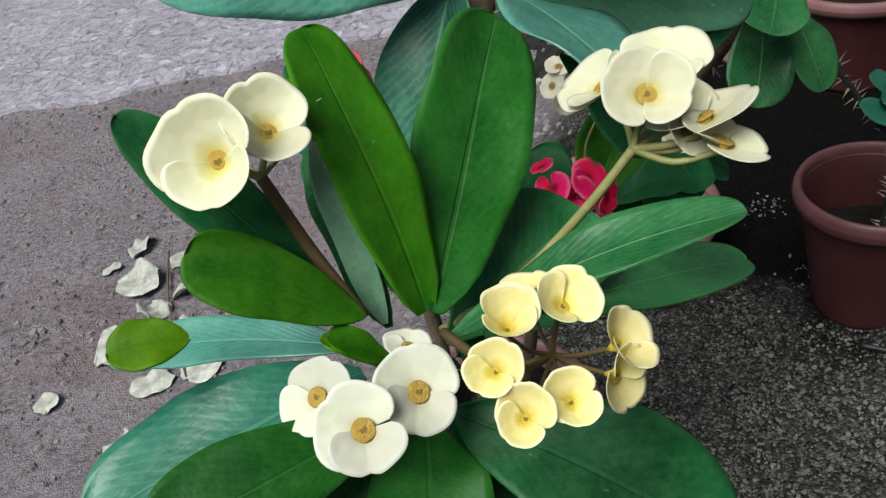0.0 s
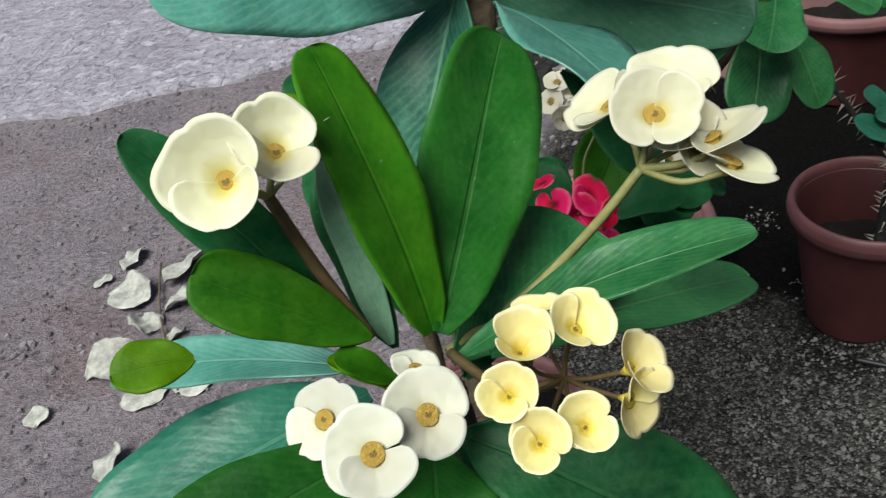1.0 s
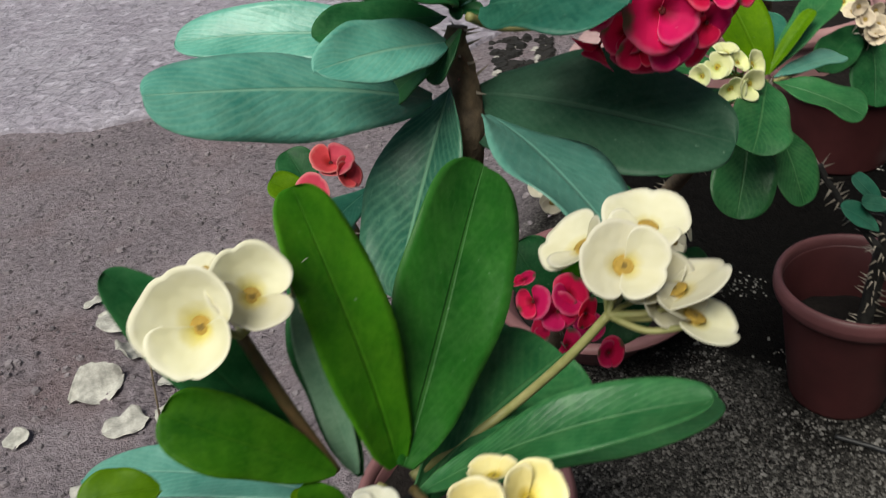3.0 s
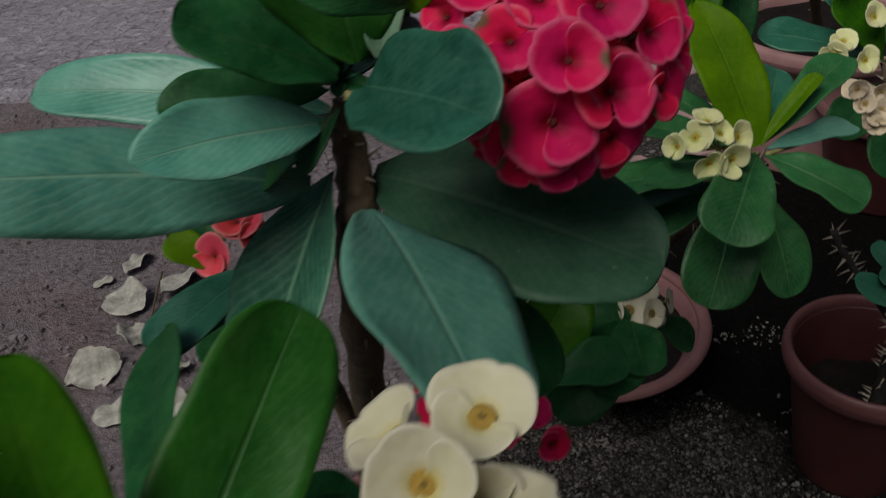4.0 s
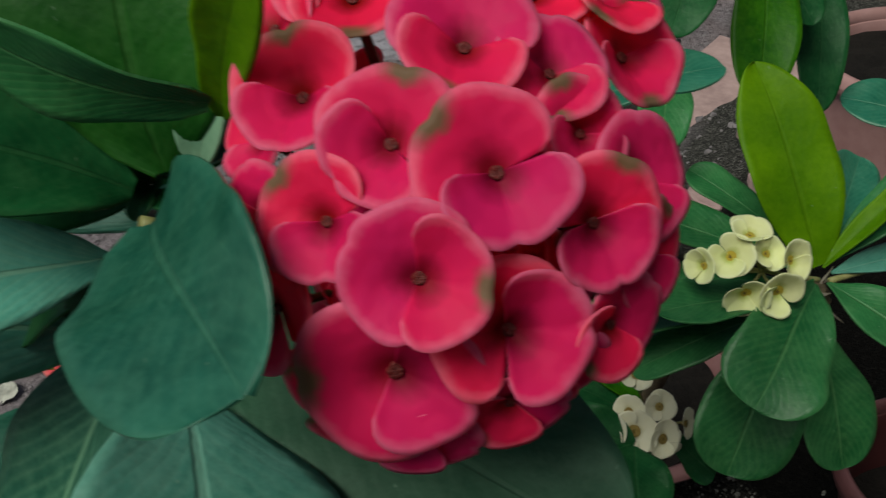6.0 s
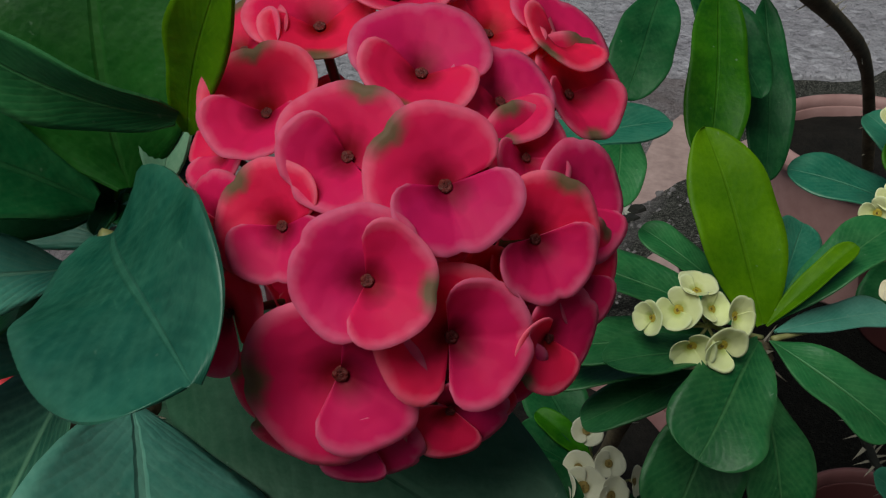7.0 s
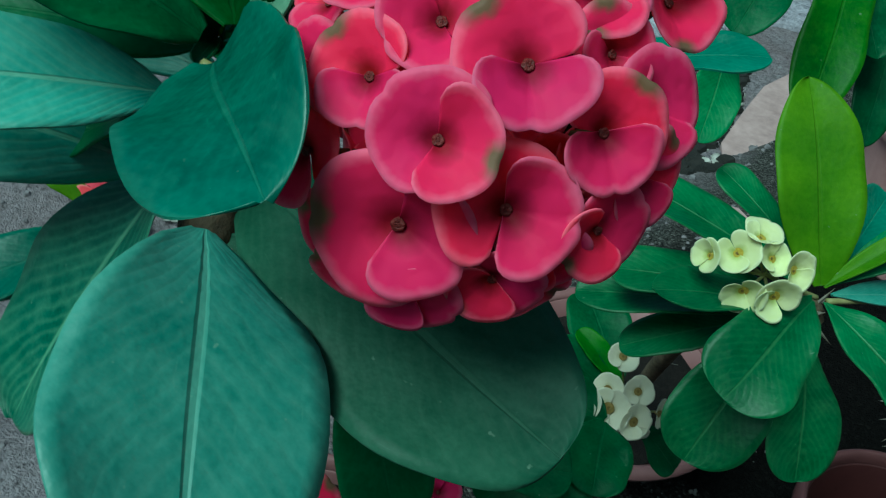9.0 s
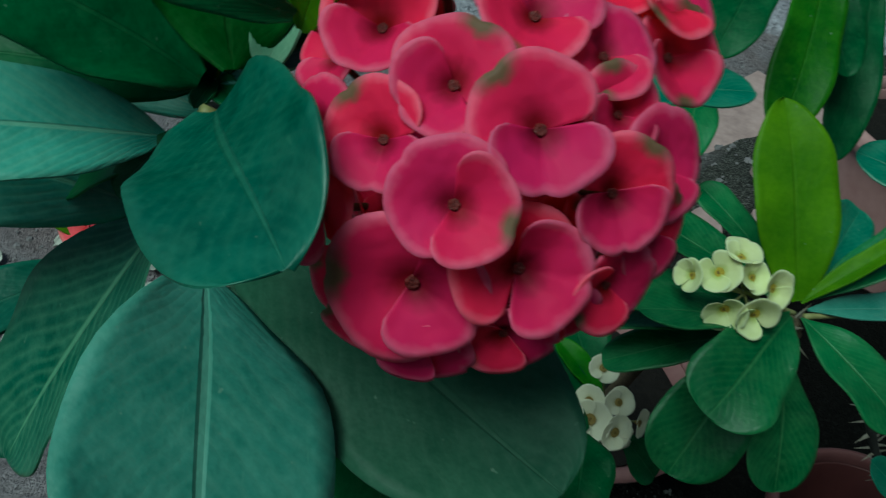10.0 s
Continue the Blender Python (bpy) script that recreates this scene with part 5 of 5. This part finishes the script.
flower(white, (0.214, 0.621, 0.428), (-0.619, -0.561, 0.550), (0.489, 0.534, 0.690), 0.0254, 0.35, "white")
rose = thing("crown_of_thorns", (0.050, 0.600, 0.15), "low crown of thorns shoot with a few rose pink flowers", "plant", "potted plants")
thorny_stem(rose, [(0.050, 0.600, 0.140), (0.080, 0.550, 0.330), (0.104, 0.440, 0.490), (0.101, 0.412, 0.540)], 0.0070, 0.0040, 24, 0.009, 15)
flower(rose, (0.141, 0.512, 0.436), (0.2, -0.6, 0.75), (1, 0, 0), 0.0290, 0.6, "pink", 0.16)
flower(rose, (0.123, 0.500, 0.430), (-0.4, -0.6, 0.7), (0.5, 0.6, 0.6), 0.0290, 0.6, "pink", 0.16)
flower(rose, (0.153, 0.492, 0.424), (0.4, -0.8, 0.4), (1, 0.1, 0.1), 0.0290, 0.6, "pink", 0.16)
flower(rose, (0.111, 0.516, 0.438), (-0.6, -0.3, 0.7), (0, 1, 0), 0.0290, 0.6, "pink", 0.16)
stalk(rose, [(0.080, 0.550, 0.330), (0.105, 0.530, 0.390), (0.132, 0.512, 0.425)], 0.0030, 0.0020, STALK_RED)
flower(rose, (0.088, 0.402, 0.560), (-0.548, -0.535, 0.642), (0.986, -0.072, -0.147), 0.0247, 0.5, "pink", roll_in=0.16)
flower(rose, (0.109, 0.403, 0.560), (0.338, -0.662, 0.669), (0.633, 0.479, 0.609), 0.0285, 0.5, "pink", roll_in=0.16)
flower(rose, (0.101, 0.398, 0.554), (-0.017, -0.938, 0.346), (0.982, 0.136, 0.131), 0.0262, 0.5, "pink", roll_in=0.16)
flower(rose, (0.084, 0.410, 0.571), (-0.388, 0.139, 0.911), (0.986, -0.072, -0.147), 0.0165, 0.5, "pink", roll_in=0.16)
flower(rose, (0.117, 0.396, 0.551), (0.624, -0.780, 0.038), (0.330, 0.573, 0.750), 0.0225, 0.5, "pink", roll_in=0.16)
flower(rose, (0.089, 0.519, 0.611), (0.443, 0.094, 0.891), (0.966, 0.185, 0.180), 0.0255, 0.5, "salmon")
salmon = thing("crown_of_thorns", (-0.015, 0.610, 0.15), "small crown of thorns shoot with salmon pink flowers", "plant", "potted plants")
thorny_stem(salmon, [(-0.015, 0.610, 0.140), (-0.020, 0.605, 0.350), (-0.022, 0.505, 0.540), (-0.030, 0.496, 0.591)], 0.0080, 0.0060, 30, 0.01, 16)
flower(salmon, (-0.029, 0.509, 0.615), (0.192, -0.376, 0.906), (0.995, -0.016, -0.102), 0.0324, 0.8, "salmon", 0.12)
flower(salmon, (-0.042, 0.497, 0.601), (-0.334, -0.797, 0.503), (0.577, 0.499, 0.646), 0.0299, 0.8, "salmon", 0.12)
flower(salmon, (-0.021, 0.503, 0.608), (0.738, -0.434, 0.517), (0.907, 0.279, 0.315), 0.0249, 0.8, "salmon", 0.12)
leaf(salmon, (-0.041, 0.502, 0.590), (-0.060, 0.528, 0.620), 0.0259, (0.080, -0.502, 0.861), 0.05, 0.20, "dark")
leaf(salmon, (-0.038, 0.496, 0.591), (-0.070, 0.500, 0.614), 0.0224, (0.080, -0.502, 0.861), 0.05, 0.20, "young")
leaf(salmon, (-0.029, 0.497, 0.582), (-0.058, 0.478, 0.524), 0.0300, (0.080, -0.502, 0.861), 0.05, 0.20, "dark")
leaf(salmon, (-0.013, 0.448, 0.603), (-0.048, 0.406, 0.616), 0.0222, (0.080, -0.502, 0.861), 0.05, 0.20, "teal")
leaf(salmon, (0.003, 0.462, 0.621), (-0.046, 0.397, 0.617), 0.0311, (0.095, -0.285, 0.954), 0.05, 0.15, "teal")
flower(salmon, (-0.030, 0.391, 0.584), (-0.369, -0.538, 0.758), (0.986, -0.072, -0.147), 0.0194, 0.5, "pink", roll_in=0.12)
flower(salmon, (-0.027, 0.367, 0.552), (-0.191, -0.871, 0.452), (0.633, 0.479, 0.609), 0.0239, 0.5, "pink", roll_in=0.12)
flower(salmon, (-0.032, 0.362, 0.545), (-0.497, -0.641, 0.585), (0.633, 0.479, 0.609), 0.0181, 0.5, "pink", roll_in=0.12)

# ---- thorny stem and the plants behind ----
thorny = thing("thorny_succulent", (0.543, 0.771, 0.08), "dark spiny succulent stem with a few small blue-green leaves", "plant", "potted plants")
thorny_stem(thorny, [(0.543, 0.771, 0.126), (0.541, 0.767, 0.207), (0.522, 0.732, 0.323), (0.553, 0.765, 0.378), (0.574, 0.799, 0.441), (0.591, 0.840, 0.514)], 0.0100, 0.0080, 260, 0.014, 17, BARK_DARK)
thorny_stem(thorny, [(0.507, 0.722, 0.301), (0.473, 0.733, 0.346), (0.448, 0.738, 0.383), (0.437, 0.744, 0.405)], 0.0040, 0.0030, 34, 0.012, 18, BARK_DARK)
leaf(thorny, (0.501, 0.718, 0.327), (0.456, 0.723, 0.363), 0.0277, (0.035, -0.499, 0.866), 0.05, 0.20, "teal")
leaf(thorny, (0.515, 0.735, 0.336), (0.483, 0.756, 0.378), 0.0228, (0.035, -0.499, 0.866), 0.05, 0.20, "teal")
leaf(thorny, (0.523, 0.730, 0.345), (0.478, 0.723, 0.364), 0.0198, (0.035, -0.499, 0.866), 0.05, 0.20, "teal")
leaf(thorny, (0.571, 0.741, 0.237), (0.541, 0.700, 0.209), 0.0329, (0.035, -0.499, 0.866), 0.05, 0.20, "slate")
leaf(thorny, (0.547, 0.722, 0.352), (0.553, 0.650, 0.285), 0.0522, (0.035, -0.499, 0.866), 0.05, 0.20, "dark")
leaf(thorny, (0.551, 0.748, 0.387), (0.594, 0.756, 0.416), 0.0328, (0.035, -0.499, 0.866), 0.05, 0.20, "dark")
flower(thorny, (0.568, 0.745, 0.368), (-0.260, -0.543, 0.799), (0.984, -0.133, -0.116), 0.0333, 0.5, "pink", roll_in=0.12)
faded = thing("crown_of_thorns", (0.985, 1.596, 0.06), "crown of thorns plant with faded flower heads and fresh pale blooms", "plant", "potted plants")
thorny_stem(faded, [(0.985, 1.596, 0.060), (0.886, 1.373, 0.360), (0.471, 0.741, 0.547), (0.437, 0.715, 0.586)], 0.0090, 0.0060, 40, 0.01, 19)
flower(faded, (0.336, 0.514, 0.649), (-0.009, -0.423, 0.906), (-0.934, 0.128, 0.333), 0.0124, 0.6, "dry")
flower(faded, (0.324, 0.520, 0.667), (-0.125, -0.992, -0.032), (0.159, 0.598, 0.786), 0.0122, 0.6, "dry")
flower(faded, (0.342, 0.531, 0.658), (0.071, -0.996, -0.054), (-0.158, 0.572, 0.805), 0.0126, 0.6, "dry")
flower(faded, (0.329, 0.520, 0.659), (0.274, -0.861, 0.429), (0.888, 0.339, 0.310), 0.0124, 0.6, "dry")
flower(faded, (0.336, 0.513, 0.647), (-0.435, -0.823, 0.366), (-0.970, 0.054, 0.237), 0.0124, 0.6, "dry")
flower(faded, (0.352, 0.527, 0.642), (0.479, -0.823, 0.304), (0.960, 0.232, 0.153), 0.0128, 0.6, "dry")
flower(faded, (0.339, 0.519, 0.653), (-0.433, -0.814, 0.388), (0.122, 0.598, 0.792), 0.0124, 0.6, "dry")
flower(faded, (0.331, 0.526, 0.660), (0.518, -0.660, 0.544), (0.645, 0.503, 0.575), 0.0125, 0.6, "dry")
flower(faded, (0.329, 0.518, 0.658), (-0.462, -0.730, 0.503), (0.964, 0.224, 0.141), 0.0123, 0.6, "dry")
flower(faded, (0.338, 0.529, 0.655), (0.361, -0.609, 0.707), (-0.536, 0.456, 0.710), 0.0127, 0.6, "dry")
flower(faded, (0.332, 0.516, 0.650), (0.069, -0.953, 0.296), (0.195, 0.597, 0.778), 0.0124, 0.6, "dry")
flower(faded, (0.330, 0.536, 0.657), (-0.417, -0.592, 0.690), (-0.430, 0.500, 0.752), 0.0128, 0.6, "dry")
flower(faded, (0.343, 0.525, 0.652), (-0.523, -0.851, 0.041), (0.821, 0.401, 0.406), 0.0126, 0.6, "dry")
stalk(faded, [(0.471, 0.741, 0.547), (0.405, 0.618, 0.594), (0.344, 0.528, 0.644)], 0.0016, 0.0012, STALK)
flower(faded, (0.392, 0.703, 0.611), (-0.176, -0.592, 0.787), (0.943, 0.265, 0.200), 0.0223, 0.8, "lime", 0.12)
flower(faded, (0.407, 0.696, 0.599), (0.283, -0.873, 0.397), (0.943, 0.265, 0.200), 0.0223, 0.8, "lime", 0.12)
flower(faded, (0.391, 0.730, 0.648), (0.098, -0.365, 0.926), (0.943, 0.265, 0.200), 0.0223, 0.8, "lime", 0.12)
flower(faded, (0.401, 0.734, 0.652), (0.412, -0.407, 0.816), (0.943, 0.265, 0.200), 0.0223, 0.8, "lime", 0.12)
flower(faded, (0.416, 0.716, 0.624), (0.293, -0.773, 0.563), (0.943, 0.265, 0.200), 0.0223, 0.8, "lime", 0.12)
flower(faded, (0.385, 0.698, 0.605), (-0.532, -0.827, 0.182), (0.943, 0.265, 0.200), 0.0223, 0.8, "lime", 0.12)
leaf(faded, (0.433, 0.715, 0.586), (0.396, 0.736, 0.638), 0.0375, (0.103, -0.597, 0.796), 0.05, 0.20, "bright")
leaf(faded, (0.437, 0.724, 0.599), (0.392, 0.772, 0.637), 0.0324, (0.103, -0.597, 0.796), 0.05, 0.20, "teal")
leaf(faded, (0.442, 0.736, 0.579), (0.348, 0.763, 0.598), 0.0398, (0.095, -0.285, 0.954), 0.05, 0.15, "teal")
leaf(faded, (0.445, 0.724, 0.563), (0.388, 0.678, 0.545), 0.0365, (0.098, -0.365, 0.926), 0.05, 0.15, "dark")
leaf(faded, (0.450, 0.727, 0.566), (0.434, 0.660, 0.512), 0.0446, (0.098, -0.365, 0.926), 0.05, 0.15, "dark")
hanging = thing("crown_of_thorns", (0.769, 1.622, 0.14), "leggy plant with long drooping green leaves in the pale pot", "plant", "potted plants")
thorny_stem(hanging, [(0.769, 1.622, 0.130), (0.615, 1.379, 0.450), (0.345, 0.841, 0.705), (0.323, 0.828, 0.725)], 0.0100, 0.0060, 30, 0.01, 20)
leaf(hanging, (0.287, 0.784, 0.713), (0.280, 0.686, 0.635), 0.0393, (0.142, -0.585, 0.799), 0.04, 0.15, "bright", peak=(0.6, 0.45))
leaf(hanging, (0.327, 0.830, 0.693), (0.330, 0.740, 0.600), 0.0310, (0.103, -0.597, 0.796), 0.04, 0.15, "dark", peak=(0.6, 0.45))
leaf(hanging, (0.228, 0.691, 0.661), (0.225, 0.629, 0.635), 0.0269, (0.064, -0.484, 0.873), 0.04, 0.15, "mid", peak=(0.6, 0.45))
leaf(hanging, (0.245, 0.721, 0.723), (0.225, 0.657, 0.685), 0.0355, (0.064, -0.484, 0.873), 0.05, 0.15, "dark", peak=(0.6, 0.45))
leaf(hanging, (0.270, 0.798, 0.713), (0.315, 0.736, 0.658), 0.0370, (0.064, -0.484, 0.873), 0.05, 0.15, "dark", peak=(0.6, 0.45))
leaf(pink, (0.174, 0.507, 0.723), (0.228, 0.519, 0.733), 0.0208, (-0.023, -0.255, 0.967), 0.03, 0.20, "teal", peak=(0.6, 0.42))


# ---- loose things on the ground ----
def dry_leaf(at, yaw, size, seed):
    """A crumpled dead leaf lying on the soil."""
    rng = random.Random(seed)
    v, f, uv = blade((-size / 2, 0, 0), (size / 2, 0, 0), size * rng.uniform(0.65, 0.9), (0, 0, 1), rng.uniform(0.03, 0.12), rng.uniform(0.1, 0.5), (0.6, 0.5), rng.uniform(-50, 50), rng.uniform(-0.1, 0.3), 0.0006, 0.08, seed, 14, 8)
    v = [Vector(c) + Vector((0.06 * size * noise.noise(Vector(c) * 60 + Vector((0, seed, 3))), 0.08 * size * noise.noise(Vector(c) * 60 + Vector((5, seed, 0))), 0.11 * size * noise.noise(Vector(c) * 34 + Vector((seed, 0, 0))))) for c in v]
    low = min(c.z for c in v)
    ob = part("dry_leaf", mesh_of("dry_leaf", [c - Vector((0, 0, low)) for c in v], f, uv), DRY, None)
    ob.matrix_world = Matrix.Translation((at[0], at[1], ground_z(*at) + 0.002)) @ Matrix.Rotation(radians(yaw), 4, "Z")
    tagged(ob, "curled grey-brown dead leaf lying on the soil", "dead leaf", "fallen leaves")


for k, (x, y, yaw, size) in enumerate([(-0.752, 1.667, 75, 0.088), (-0.603, 1.580, 50, 0.144), (-0.730, 1.515, -15, 0.122), (-0.672, 1.401, -70, 0.086), (-0.592, 1.453, 10, 0.094), (-0.594, 1.345, 35, 0.055), (-0.554, 1.287, 5, 0.080), (-0.723, 1.293, 25, 0.120), (-0.635, 1.177, 15, 0.095), (-0.532, 1.183, -5, 0.093), (-0.658, 1.007, 80, 0.080), (-0.851, 1.182, 10, 0.058), (-0.813, 1.598, 30, 0.052)]):
    dry_leaf((x, y), yaw, size * 0.98, k + 31)

twig = thing("twig", (-0.64, 1.42, ground_z(-0.64, 1.42)), "thin dry twig among the fallen leaves", "twig")
stalk(twig, [(-0.675, 1.62, ground_z(-0.675, 1.62) + 0.012), (-0.64, 1.42, ground_z(-0.64, 1.42) + 0.014), (-0.56, 1.17, ground_z(-0.56, 1.17) + 0.01)], 0.0028, 0.002, BARK, "shoot")


def shard(at, yaw, w, d, seed):
    rng = random.Random(seed)
    bm = bmesh.new()
    ring = []
    for k in range(11):
        a = 2 * math.pi * k / 11
        r = rng.uniform(0.78, 1.12)
        ring.append(bm.verts.new((w / 2 * r * math.cos(a), d / 2 * r * math.sin(a), 0.0)))
    face = bm.faces.new(ring)
    up = bmesh.ops.extrude_face_region(bm, geom=[face])
    bmesh.ops.translate(bm, vec=(0, 0, 0.022), verts=[g for g in up["geom"] if isinstance(g, bmesh.types.BMVert)])
    bmesh.ops.recalc_face_normals(bm, faces=bm.faces)
    bmesh.ops.bevel(bm, geom=list(bm.edges), offset=0.003, segments=1, affect="EDGES")
    me = bpy.data.meshes.new("clay_shard")
    bm.to_mesh(me)
    bm.free()
    ob = part("clay_shard", me, SHARD, None)
    ob.matrix_world = Matrix.Translation((at[0], at[1], ground_z(*at) + 0.001)) @ Matrix.Rotation(radians(yaw), 4, "Z")
    tagged(ob, "flat broken piece of pinkish clay on the ground", "clay shard", "broken clay")


shard((0.575, 2.44), 72, 0.78, 0.21, 1)
shard((0.74, 2.42), 50, 0.24, 0.14, 2)
shard((0.56, 1.62), 20, 0.13, 0.08, 3)
shard((0.43, 1.60), 110, 0.10, 0.06, 4)
shard((0.60, 1.86), 140, 0.16, 0.09, 5)


def blue_post(at, radius, height):
    """A blue plastic drum, of which one side shows behind the pots."""
    ob = thing("plastic_drum", at, "bright blue plastic drum standing on the gravel", "drum")
    prof = [(0.004, 0.0), (radius * 0.94, 0.0), (radius, 0.02)]
    for i in range(1, 9):
        z = height * i / 9
        prof += [(radius, z - 0.012), (radius * 1.02, z), (radius, z + 0.012)]
    prof += [(radius, height - 0.01), (radius * 0.96, height), (0.004, height)]
    part("body", ring_mesh("body", prof, 48), BLUE, ob)
    lid = [(0.004, height + 0.001), (radius * 1.03, height + 0.001), (radius * 1.04, height + 0.02), (radius * 0.98, height + 0.026), (0.004, height + 0.02)]
    part("lid", ring_mesh("lid", lid, 48), BLUE, ob)


blue_post((1.151, 1.435, 0.0), 0.13, 0.5)

# thin black strip following a dark streak across the gravel
cable = thing("cable", (0.535, 0.69, 0.0), "thin black strip on the gravel", "cable")
stalk(cable, [(0.50, 0.715, 0.006), (0.535, 0.69, 0.007), (0.58, 0.66, 0.006), (0.66, 0.635, 0.007), (0.80, 0.64, 0.006)], 0.0035, 0.0035, BLACK, "cord")
